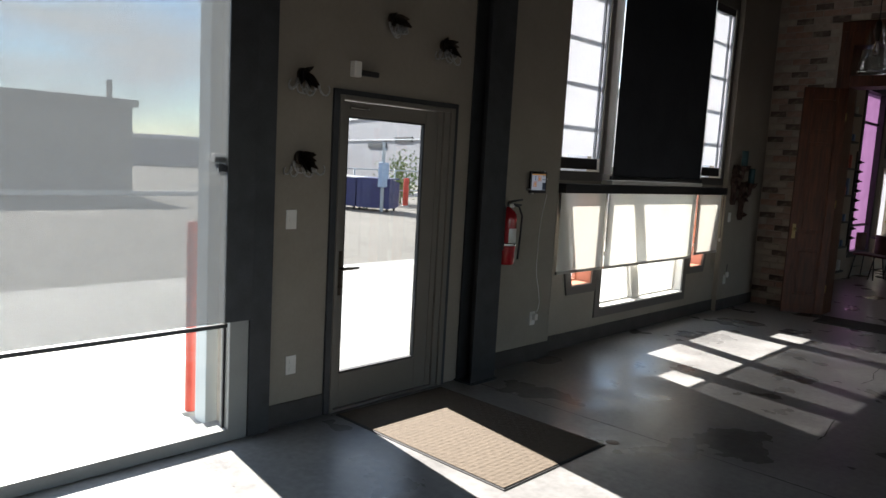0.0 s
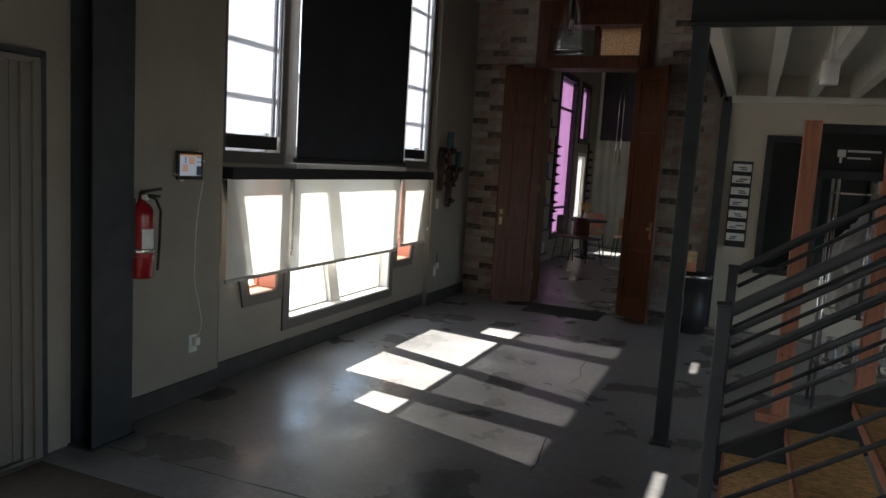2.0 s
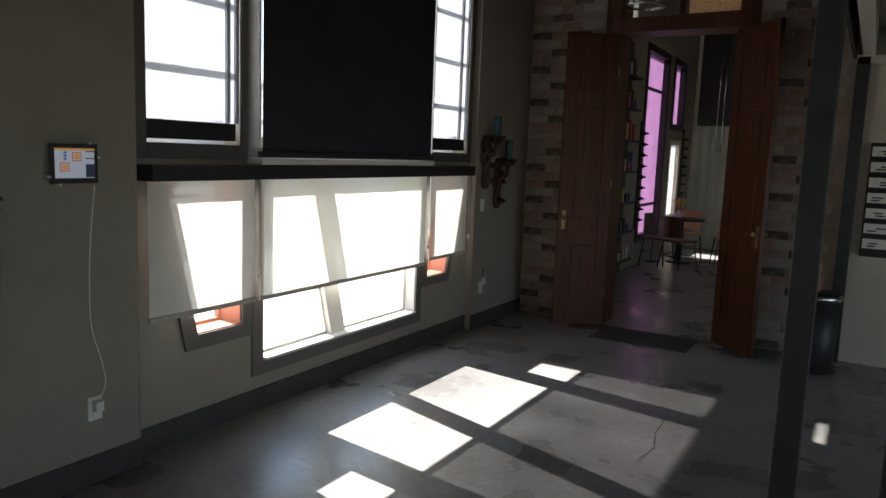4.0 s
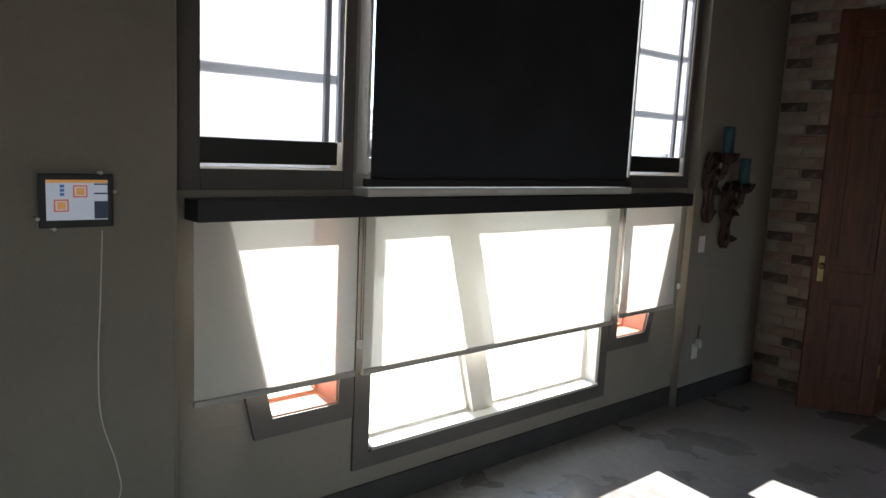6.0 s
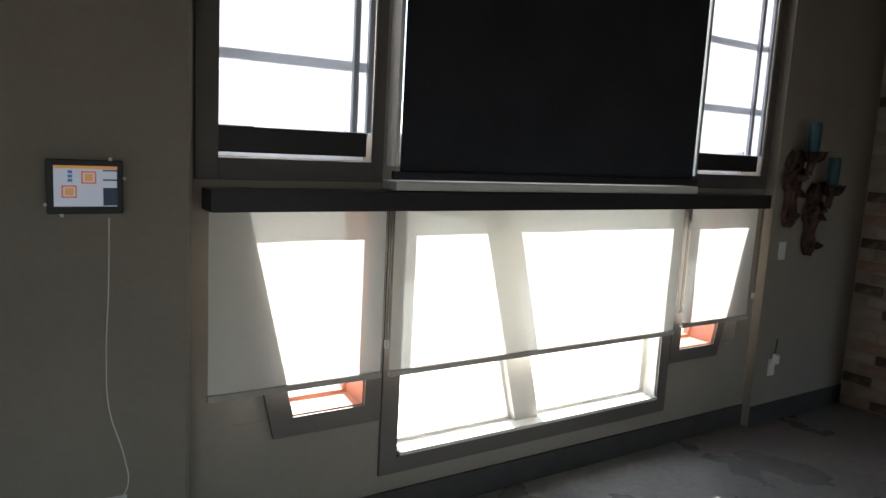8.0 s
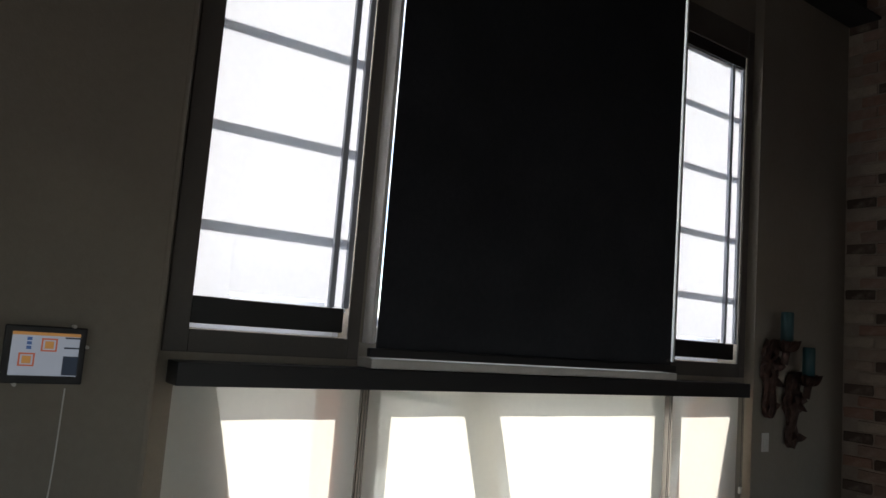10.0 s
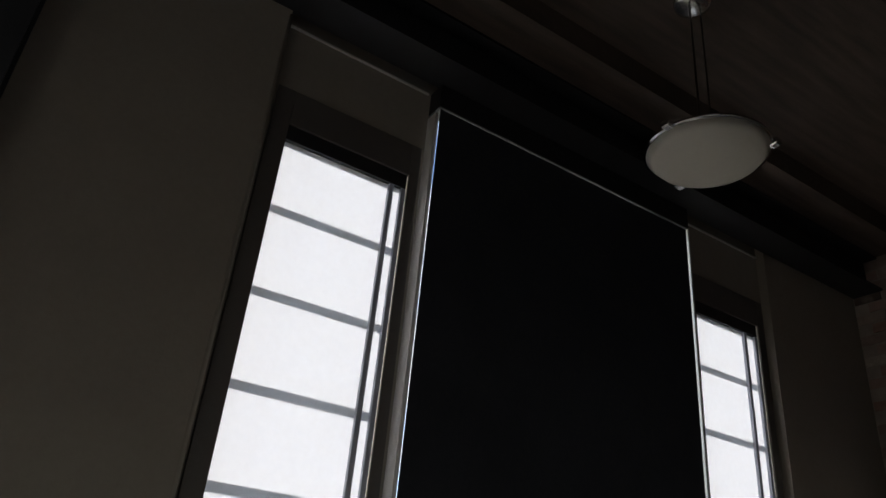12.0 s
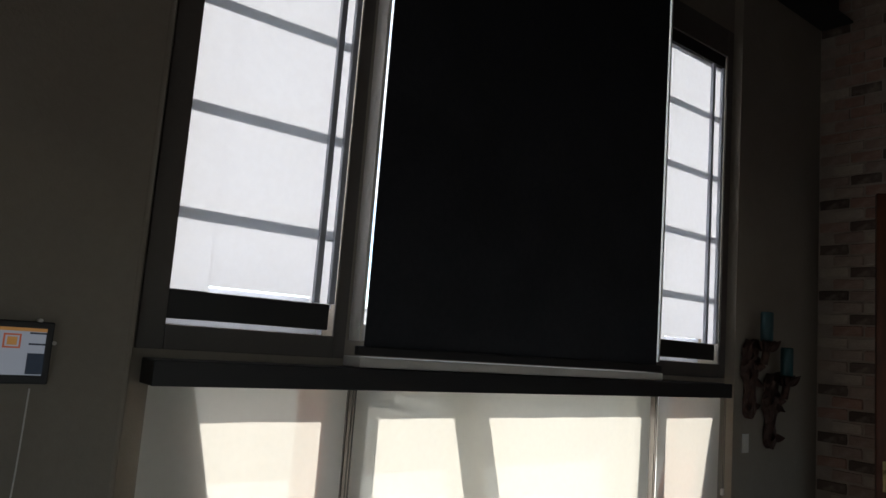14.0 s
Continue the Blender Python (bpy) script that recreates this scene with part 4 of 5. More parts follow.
def candle_sconce(y, ztop, zlow, label):
    """A wrought wall sconce: a long leafy back, an arm, a cup and a candle."""
    e = thing("candle_sconce", (XR, y, zlow), label, "sconce", "wall candle sconces")
    rr = random.Random(int(y * 100))
    b = bmesh.new()
    half = ((0.0, 0.008), (0.04, 0.03), (0.12, 0.042), (0.22, 0.034), (0.34, 0.026), (0.46, 0.034), (0.54, 0.056), (0.64, 0.062), (0.72, 0.045), (0.80, 0.052), (0.90, 0.045), (1.0, 0.02))
    top = ztop - 0.19
    n = 16
    rings = []
    for t, w in half:
        ring = []
        for k in range(n):
            a = k * math.tau / n
            j = 1 + 0.16 * math.sin(5 * a + t * 23) + rr.gauss(0, 0.05)
            ring.append(b.verts.new((XR + 0.03 + 0.03 * math.cos(a) * j, y + 1.7 * w * math.sin(a) * j, zlow + (top - zlow) * t + 0.012 * math.sin(3 * a + t * 9))))
        rings.append(ring)
    for i in range(len(rings) - 1):
        for k in range(n):
            b.faces.new((rings[i][k], rings[i][(k + 1) % n], rings[i + 1][(k + 1) % n], rings[i + 1][k]))
    b.faces.new(rings[0][::-1])
    b.faces.new(rings[-1])
    for i in range(5):
        t = (0.12, 0.5, 0.62, 0.78, 0.95)[i]
        for s in (-1, 1):
            d = Vector((0.5, s * rr.uniform(0.3, 0.9), rr.uniform(-0.4, 0.7))).normalized()
            leaf(b, (XR + 0.03, y + s * 0.012, zlow + (top - zlow) * t), d, 0.085 * rr.uniform(0.7, 1.1), 0.03, -0.015)
    part("leafy_back", b, M_IRON, e)
    b = bmesh.new()
    pts = [(XR + 0.04, y, ztop - 0.33), (XR + 0.07, y + 0.02, ztop - 0.37), (XR + 0.10, y + 0.04, ztop - 0.34), (XR + 0.11, y + 0.05, ztop - 0.25)]
    for p, q in zip(pts, pts[1:]):
        tube(b, p, q, 0.024, n=10)
    part("arm", b, M_IRON, e)
    c = (XR + 0.11, y + 0.05, 0)
    b = bmesh.new()
    for k in range(9):
        a = k * math.tau / 9
        d = Vector((math.cos(a), math.sin(a), 0.9)).normalized()
        leaf(b, (c[0] + 0.02 * math.cos(a), c[1] + 0.02 * math.sin(a), ztop - 0.25), d, 0.085, 0.032, 0.01)
    part("leaf_collar", b, M_IRON, e)
    part("cup", lathe(bmesh.new(), [(0.01, ztop - 0.26), (0.035, ztop - 0.25), (0.05, ztop - 0.225), (0.055, ztop - 0.19), (0.05, ztop - 0.19), (0.04, ztop - 0.22), (0.001, ztop - 0.235)], c, n=16), M_IRON, e)
    part("candle", lathe(bmesh.new(), [(0.001, ztop - 0.23), (0.04, ztop - 0.228), (0.04, ztop - 0.01), (0.036, ztop), (0.001, ztop - 0.006)], c, n=18), M_TEAL, e, "teal pillar candle")
    return e


candle_sconce(10.26, 2.06, 1.38, "rusty leafy iron sconce with a teal candle")
candle_sconce(10.535, 1.845, 1.18, "rusty leafy iron sconce with a shorter teal candle")
plate("light_switch", 10.27, 1.21, XR, 0.075, 0.12, "white light switch plate beside the bay", "switch", (0.0,))
plate("power_outlet", 10.31, 0.40, XR, 0.075, 0.12, "white power outlet low beside the bay", "outlet", (-0.026, 0.026))
fr = thing("air_freshener", (XR + 0.01, 10.31, 0.44), "white plug-in air freshener in the outlet", "air freshener")
part("body", B(XR + 0.012, XR + 0.05, 10.29, 10.33, 0.43, 0.50, 0.008), M_WHITEPL, fr)
part("stem", tube(bmesh.new(), (XR + 0.02, 10.31, 0.50), (XR + 0.02, 10.32, 0.60), 0.004, n=8), M_BLACKPL, fr)

# ---- pendant lamps ----
PL = (-1.1, 7.955, 0)
pl = thing("bowl_pendant_lamp", (-1.1, 7.99, 3.5), "hanging frosted glass bowl lamp, unlit", "pendant lamp")
prof = [(r * 0.85, z) for r, z in [(0.002, 3.50), (0.10, 3.505), (0.19, 3.52), (0.26, 3.55), (0.295, 3.585), (0.285, 3.585), (0.25, 3.557), (0.18, 3.53), (0.10, 3.513), (0.002, 3.508)]]
part("bowl", lathe(bmesh.new(), prof, PL, n=40), M_LAMPGLASS, pl)
b = bmesh.new()
lathe(b, [(0.251, 3.58), (0.259, 3.584), (0.259, 3.594), (0.249, 3.594)], PL, n=40)
part("rim", b, M_CHROME, pl)
for k in range(3):
    a = 0.6 + k * math.tau / 3
    c = Vector((PL[0] + 0.265 * math.cos(a), PL[1] + 0.265 * math.sin(a), 3.59))
    bb = bmesh.new()
    bx(bb, c.x - 0.02, c.x + 0.02, c.y - 0.02, c.y + 0.02, 3.574, 3.604, 0.006)
    part("clip", bb, M_CHROME, pl)
    part("rod", tube(bmesh.new(), (PL[0] + 0.03 * math.cos(a), PL[1] + 0.03 * math.sin(a), 3.508), (PL[0] + 0.03 * math.cos(a), PL[1] + 0.03 * math.sin(a), 4.45), 0.004, n=8), M_BRONZE, pl)
part("canopy", lathe(bmesh.new(), [(0.001, 4.43), (0.06, 4.432), (0.085, 4.445), (0.09, 4.46), (0.001, 4.461)], PL, n=28), M_CHROME, pl)
part("stem", tube(bmesh.new(), (PL[0], PL[1], 4.46), (PL[0], PL[1], TOP), 0.012), M_BRONZE, pl)

JX, JY = -0.80, 10.2
jl = thing("jar_pendant_lamp", (JX, JY, 2.95), "clear ribbed glass bell pendant lamp, unlit", "pendant lamp")
prof = [(0.155, 2.96), (0.165, 2.975), (0.162, 3.03), (0.145, 3.12), (0.115, 3.25), (0.095, 3.38), (0.06, 3.46), (0.03, 3.50)]
b = lathe(bmesh.new(), prof, (JX, JY, 0), n=32)
bmesh.ops.solidify(b, geom=b.faces[:], thickness=0.004)
part("glass_bell", b, M_BELL, jl)
part("rim", lathe(bmesh.new(), [(0.15, 2.955), (0.16, 2.955), (0.168, 2.965), (0.16, 2.978), (0.15, 2.97)], (JX, JY, 0), n=32), M_CHROME, jl)
part("socket", lathe(bmesh.new(), [(0.001, 3.30), (0.02, 3.30), (0.026, 3.34), (0.03, 3.50), (0.012, 3.53)], (JX, JY, 0), n=18), M_BRONZE, jl)
part("bulb", lathe(bmesh.new(), [(0.001, 3.14), (0.025, 3.15), (0.035, 3.19), (0.025, 3.26), (0.013, 3.31)], (JX, JY, 0), n=18), M_JAR, jl)
part("cord", tube(bmesh.new(), (JX, JY, 3.52), (JX, JY, TOP - 0.0), 0.006), M_BLACKPL, jl)

# ---- mezzanine, post, stair ----
bm = bmesh.new()
bx(bm, 0.72, 8.0, 7.0, 7.02, 2.62, 2.92)
bx(bm, 0.72, 8.0, 6.93, 7.09, 2.615, 2.63)
bx(bm, 0.72, 8.0, 6.93, 7.09, 2.91, 2.925)
bx(bm, 0.72, 0.74, 7.09, YB - 0.03, 2.62, 2.92)
setting("mezzanine_beam", bm, M_BEAM, "black steel edge beam of the mezzanine", "beam")
bm = bmesh.new()
bx(bm, 0.75, 8.0, 7.10, YB - 0.03, 2.87, 2.91)
setting("mezzanine_deck", bm, M_JOIST, "cream painted underside of the mezzanine deck", "mezzanine")
bm = bmesh.new()
k = 0
x = 0.79
while x < 7.8:
    bx(bm, x, x + 0.09, 7.10, YB - 0.03, 2.64, 2.87)
    x += 0.405
setting("mezzanine_joists", bm, M_JOIST, "cream painted mezzanine joists", "joists")
bm = bmesh.new()
bx(bm, 0.75, 8.0, YB - 0.10, YB - 0.03, 2.57, 2.64)
setting("trim", bm, M_JOIST, "cream ledger under the joists", "trim")
sl = thing("ceiling_spot_lamp", (1.55, 7.8, 2.64), "small white cylinder lamp under the joists", "ceiling lamp")
part("can", lathe(bmesh.new(), [(0.001, 2.37), (0.050, 2.37), (0.056, 2.375), (0.056, 2.515), (0.05, 2.525), (0.001, 2.525)], (1.55, 7.8, 0), n=24), M_WHITEPL, sl)
part("mount", tube(bmesh.new(), (1.55, 7.8, 2.52), (1.55, 7.8, 2.87), 0.012), M_WHITEPL, sl)

ps = thing("steel_post", (0.78, 7.065, 0), "dark square steel post under the mezzanine", "post")
part("shaft", B(0.735, 0.83, 7.02, 7.11, 0.01, 2.615, 0.006), M_STEEL, ps)
part("base_plate", B(0.715, 0.85, 7.0, 7.13, 0.0, 0.011, 0.002), M_STEEL, ps)

SX, SY0, SY1, RISE, RUN = 1.11, 5.27, 6.62, 0.20, 0.30
st = thing("staircase", (SX, (SY0 + SY1) / 2, 0), "open stair with strand-board treads and steel stringers", "staircase")
for i in range(9):
    z = RISE * (i + 1)
    b = bmesh.new()
    x0 = SX + 0.08 + RUN * i
    bx(b, x0 - 0.02, x0 + RUN + 0.015, SY0 + 0.06, SY1 - 0.06, z - 0.045, z, 0.006)
    part("tread", b, M_OSB, st, "orange-brown strand-board tread")
    b = bmesh.new()
    bx(b, x0 - 0.035, x0 - 0.02, SY0 + 0.06, SY1 - 0.06, z - 0.06, z + 0.002, 0.002)
    part("nosing", b, M_ORANGEWOOD, st, "pale wood nosing")
for y in (SY0 + 0.045, SY1 - 0.055):
    b = bmesh.new()
    a = [b.verts.new(v) for v in ((SX + 0.02, y, 0), (SX + 0.25, y, 0), (SX + 0.25 + RUN * 9, y, RISE * 9), (SX + RUN * 9, y, RISE * 9 + 0.2), (SX + 0.02, y, 0.2))]
    b.faces.new(a)
    r = bmesh.ops.extrude_face_region(b, geom=b.faces[:])
    bmesh.ops.translate(b, vec=(0, 0.012, 0), verts=[v for v in r["geom"] if isinstance(v, bmesh.types.BMVert)])
    part("stringer", b, M_STEEL, st, "dark steel stringer")
for gi, y in enumerate((SY0, SY1)):
    rl = thing("stair_railing", (SX, y, 0), "dark steel stair railing with sloping bars", "railing", "stair railings")
    part("newel", B(SX - 0.025, SX + 0.025, y - 0.025, y + 0.025, 0.0, 1.235, 0.005), M_STEEL, rl)
    part("newel_cap", B(SX - 0.029, SX + 0.029, y - 0.029, y + 0.029, 1.235, 1.247, 0.004), M_STEEL, rl)
    s = RISE / RUN
    L = RUN * 9
    b = bmesh.new()
    tube(b, (SX + 0.02, y, 1.215), (SX + L, y, 1.215 + s * L), 0.024, n=12)
    part("handrail", b, M_STEEL, rl)
    for k in range(7):
        z = 1.13 - k * 0.115
        part("bar", tube(bmesh.new(), (SX + 0.03, y, z), (SX + L, y, z + s * L), 0.0115, n=8), M_STEEL, rl)
    for k in (1, 2):
        xx = SX + L * k / 2
        part("baluster", B(xx - 0.02, xx + 0.02, y - 0.02, y + 0.02, s * (xx - SX) - 0.1, 1.235 + s * (xx - SX), 0.003), M_STEEL, rl)

# rubbish bin with a box of leaflets on its lid
bn = thing("rubbish_bin", (0.66, 10.75, 0), "round black rubbish bin with a steel rim", "bin")
part("body", lathe(bmesh.new(), [(0.001, 0.0), (0.14, 0.0), (0.165, 0.02), (0.18, 0.62), (0.17, 0.62), (0.16, 0.03), (0.001, 0.025)], (0.66, 10.75, 0), n=32), M_BLACKPL, bn)
part("rim", lathe(bmesh.new(), [(0.175, 0.61), (0.19, 0.615), (0.195, 0.64), (0.185, 0.66), (0.17, 0.65), (0.168, 0.62)], (0.66, 10.75, 0), n=32), M_CHROME, bn, "steel rim")
part("lid", lathe(bmesh.new(), [(0.172, 0.655), (0.15, 0.675), (0.001, 0.68)], (0.66, 10.75, 0), n=32), M_BLACKPL, bn)
lf = thing("leaflet_box", (0.62, 10.72, 0.68), "small wooden leaflet box with a printed card", "box")
part("box", B(0.56, 0.68, 10.68, 10.76, 0.68, 0.78, 0.004), M_ORANGEWOOD, lf)
part("card", B(0.565, 0.675, 10.70, 10.705, 0.70, 0.90), mat("tan printed card", (0.5, 0.36, 0.2), 0.7, var=0.3, scale=15), lf, "tan printed card")

# brochure rack on the far wall
rk = thing("brochure_rack", (1.02, YB - 0.08, 0.98), "black wall rack with seven tiers of printed brochures", "rack")
part("back_panel", B(0.92, 1.14, YB - 0.04, YB - 0.025, 0.95, 1.92, 0.003), M_BLACKPL, rk)
rr = random.Random(4)
for k in range(7):
    z = 0.99 + k * 0.13
    part("pocket", B(0.925, 1.135, YB - 0.085, YB - 0.04, z, z + 0.035, 0.003), M_BLACKPL, rk, "black pocket")
    br = part("brochure", B(0.935, 1.125, YB - 0.075, YB - 0.065, z + 0.032, z + 0.118), M_PAPER, rk, "white brochures")
    for j in range(2):
        u = 0.95 + rr.random() * 0.08
        part("print_bar", B(u, u + 0.06 + 0.03 * rr.random(), YB - 0.0765, YB - 0.0752, z + 0.05 + j * 0.022, z + 0.062 + j * 0.022), M_INK, br)

# open display frame of orange timber
sh = thing("display_frame", (1.7, 7.98, 0), "orange timber display frame with a dark steel top bar", "display frame")
for x in (1.447, 1.955):
    part("upright", B(x, x + 0.11, 7.93, 8.03, 0.012, 2.15, 0.006), M_ORANGEWOOD, sh, "orange cedar upright")
    part("foot", B(x - 0.10, x + 0.1, 7.90, 8.06, 0.0, 0.06, 0.006), M_ORANGEWOOD, sh)
    for z in (1.80, 0.50, 2.10):
        for dx in (0.025, 0.075):
            part("bolt", tube(bmesh.new(), (x + dx, 7.926, z), (x + dx, 7.932, z), 0.007, n=8), M_CHROME, sh, "bright bolt head")
for z in (2.10, 1.79):
    part("cross_bar", B(1.557, 1.955, 7.95, 8.01, z - 0.03, z + 0.03, 0.004), M_STEEL, sh, "dark steel cross bar")
hp = part("header_panel", B(1.557, 1.955, 7.985, 8.0, 1.82, 2.07, 0.002), M_BLACKPL, sh, "dark header panel with pale marks")
for u0, u1, z0, z1 in ((1.67, 1.72, 1.91, 1.96), (1.685, 1.70, 1.87, 1.91), (1.73, 1.93, 1.945, 1.96), (1.73, 1.87, 1.90, 1.912)):
    part("print_bar", B(u0, u1, 7.982, 7.9845, z0, z1), M_PAPER, hp)

# chrome wire rack behind it
wr = thing("wire_rack", (2.2, 8.5, 0), "chrome wire shelving rack behind the display frame", "rack")
for x in (1.73, 2.72):
    for y in (8.30, 8.72):
        part("post", tube(bmesh.new(), (x, y, 0.0), (x, y, 1.80), 0.0125, n=12), M_CHROME, wr)
for z in (0.36, 0.76, 1.66):
    fr_ = bmesh.new()
    for y in (8.30, 8.72):
        tube(fr_, (1.73, y, z), (2.72, y, z), 0.006, n=8)
    for x in (1.73, 2.72):
        tube(fr_, (x, 8.30, z), (x, 8.72, z), 0.006, n=8)
    for k in range(22):
        x = 1.76 + k * 0.0438
        tube(fr_, (x, 8.30, z + 0.005), (x, 8.72, z + 0.005), 0.0025, n=5)
    part("wire_shelf", fr_, M_CHROME, wr, "chrome wire shelf")
part("hanging_post", tube(bmesh.new(), (1.955, 8.26, 0.76), (1.955, 8.26, 1.75), 0.016, n=12), M_CHROME, wr)
rr = random.Random(9)
for k in range(7):
    x = 1.82 + k * 0.13
    zt = 0.368
    h = 0.14 + 0.12 * rr.random()
    j = thing("glass_jar", (x, 8.42, zt), "clear glass jar on the wire rack", "jar", "jars on the wire rack")
    part("jar", lathe(bmesh.new(), [(0.001, zt), (0.045, zt + 0.002), (0.05, zt + 0.02), (0.05, zt + h * 0.75), (0.03, zt + h * 0.9), (0.03, zt + h)], (x, 8.42, 0), n=16), M_JAR, j)
    part("lid", lathe(bmesh.new(), [(0.001, zt + h + 0.02), (0.033, zt + h + 0.018), (0.034, zt + h), (0.001, zt + h)], (x, 8.42, 0), n=16), M_CHROME, j)
bag = thing("cloth_bag", (1.99, 8.48, 0.768), "large pale crumpled plastic bag on the wire rack", "bag")
b = bmesh.new()
bmesh.ops.create_icosphere(b, subdivisions=5, radius=1.0)
for v in b.verts:
    n = noise.noise(v.co * 2.2) * 0.2 + 0.16 * abs(noise.noise(Vector((v.co.x * 8, v.co.y * 8, v.co.z * 2.5)))) + 0.05 * noise.noise(v.co * 14)
    v.co = Vector((1.99 + v.co.x * 0.22 * (1 + n), 8.48 + v.co.y * 0.15 * (1 + n), 1.12 + v.co.z * 0.36 * (1 + n)))
    v.co.z = max(v.co.z, 0.769)
for f in b.faces:
    f.smooth = True
part("cloth", b, mat("crumpled pale plastic", (0.34, 0.34, 0.33), 0.3, var=0.2, scale=6, bump=0.3, bscale=20), bag)

# ---- the room beyond the doorway ----
XN = -2.27
bm = bmesh.new()
# the high opening is unseen, added to bring daylight to the amber transom
wall_cells(bm, (YB + 0.35, 0.0), (21.0, TOP), [(15.72, 17.05, 0.43, 3.46), (17.5, 18.3, 2.31, 3.45), (17.45, 18.3, 0.0, 2.07), (11.75, 15.0, 3.5, 4.5)], lambda m, a, b, c, d: bx(m, XO, XN, a, b, c, d))
setting("wall_annex", bm, M_WALL, "pale plaster wall of the next room", "wall")
for nm, y0, y1, z0, z1, bars in (("window_9", 15.72, 17.05, 0.43, 3.46, (2.86, 0.95)), ("window_10", 17.5, 18.3, 2.31, 3.45, ())):
    b = bmesh.new()
    for a0, a1, c0, c1 in ((y0 - 0.06, y0 + 0.05, z0 - 0.06, z1 + 0.06), (y1 - 0.05, y1 + 0.06, z0 - 0.06, z1 + 0.06), (y0 + 0.05, y1 - 0.05, z1 - 0.05, z1 + 0.06), (y0 + 0.05, y1 - 0.05, z0 - 0.06, z0 + 0.05)):
        bx(b, XN - 0.12, XN + 0.02, a0, a1, c0, c1, 0.004)
    w = setting(nm, b, M_BEAM, "dark-framed window with pink tinted film", "window")
    for z in bars:
        part("glazing_bar", B(XN - 0.10, XN - 0.05, y0 + 0.05, y1 - 0.05, z - 0.02, z + 0.02), M_BEAM, w)
    part("pane", B(XN - 0.085, XN - 0.08, y0 + 0.05, y1 - 0.05, z0 + 0.05, z1 - 0.05), M_PINK, w, "pink tinted pane")
b = bmesh.new()
for a0, a1, c0, c1 in ((17.45, 17.55, 0, 2.07), (18.2, 18.3, 0, 2.07), (17.55, 18.2, 1.99, 2.07), (17.55, 18.2, 0.0, 0.28), (17.55, 18.2, 0.64, 0.70)):
    bx(b, XN - 0.1, XN + 0.02, a0, a1, c0, c1, 0.004)
w = setting("door_3", b, M_WALL2, "pale frame of a glazed side door", "door frame")
part("pane", B(XN - 0.06, XN - 0.05, 17.55, 18.2, 0.70, 1.99), M_FROST, w, "white screened glass")
no_shadow(part("pane", B(XN - 0.06, XN - 0.054, 17.55, 18.2, 0.28, 0.64), M_GLASS, w, "clear low pane"))
# corrugated back wall
bm = bmesh.new()
n = 400
prev = None
for k in range(n + 1):
    x = XN + (8.0 - XN) * k / n
    y = 19.3 + 0.018 * math.sin(x * math.tau / 0.19)
    cur = (bm.verts.new((x, y, 0)), bm.verts.new((x, y, TOP)))
    if prev:
        f = bm.faces.new((prev[0], cur[0], cur[1], prev[1]))
        f.smooth = True
    prev = cur
bmesh.ops.solidify(bm, geom=bm.faces[:], thickness=-0.004)
setting("wall_corrugated", bm, M_CORR, "whitewashed corrugated metal wall in the next room", "wall")
dk = thing("dark_hanging_panel", (-1.2, 18.9, 2.39), "large charcoal panel hung high on the corrugated wall", "panel")
part("panel", B(-2.1, 1.0, 18.85, 18.95, 2.39, 4.6, 0.01), M_DARKWALL, dk)
part("rod", tube(bmesh.new(), (-1.72, 18.8, 1.9), (-1.72, 18.8, 4.6), 0.012), M_CHROME, dk, "thin bright rod")
part("rod", tube(bmesh.new(), (-1.62, 18.8, 1.9), (-1.62, 18.8, 4.6), 0.012), M_CHROME, dk, "thin bright rod")
# dark shelving by the wall just past the doorway
sv = thing("wall_shelving", (-2.1, 13.8, 0), "dark shelving crowded with small goods", "shelving")
part("back", B(XN, XN + 0.03, 13.1, 14.85, 0.0, 3.4), M_DARKWALL, sv)
for z in (0.2, 0.62, 1.05, 1.5, 1.95, 2.4, 2.85):
    part("shelf_board", B(XN + 0.03, XN + 0.20, 13.1, 14.85, z, z + 0.03, 0.003), M_DARKWALL, sv)
rr = random.Random(12)
cols = [(0.5, 0.5, 0.52), (0.12, 0.18, 0.35), (0.45, 0.12, 0.1), (0.5, 0.42, 0.2), (0.08, 0.1, 0.12), (0.3, 0.32, 0.3)]
mats = [mat("packaging", c, 0.45, var=0.25, scale=25) for c in cols]
for z in (0.23, 0.65, 1.08, 1.53, 1.98, 2.43, 2.88):
    for k in range(9):
        y = 13.25 + k * 0.18
        h = 0.10 + 0.2 * rr.random()
        w = 0.05 + 0.05 * rr.random()
        g = thing("shop_item", (XN + 0.14, y, z), "small packaged shop item on the dark shelving", "package", "shop items")
        part("pack", B(XN + 0.09, XN + 0.17, y - w / 2, y + w / 2, z, z + h, 0.006), mats[rr.randrange(6)], g)
wc = thing("wine_rack", (-2.2, 15.6, 0.9), "slim wall rack of dark bottles between the windows", "rack")
part("spine", B(XN, XN + 0.03, 15.55, 15.65, 0.6, 2.3), M_BEAM, wc)
for k in range(9):
    z = 0.75 + k * 0.17
    b = lathe(bmesh.new(), [(0.001, 0.03), (0.03, 0.032), (0.031, 0.08), (0.013, 0.10), (0.012, 0.13), (0.001, 0.131)], (XN, 15.6, z), "x", 12)
    part("bottle", b, M_BRONZE, wc, "dark bottle")
wc2 = copy_thing(wc, Matrix.Translation((-2.2, 18.5, 0.9)))


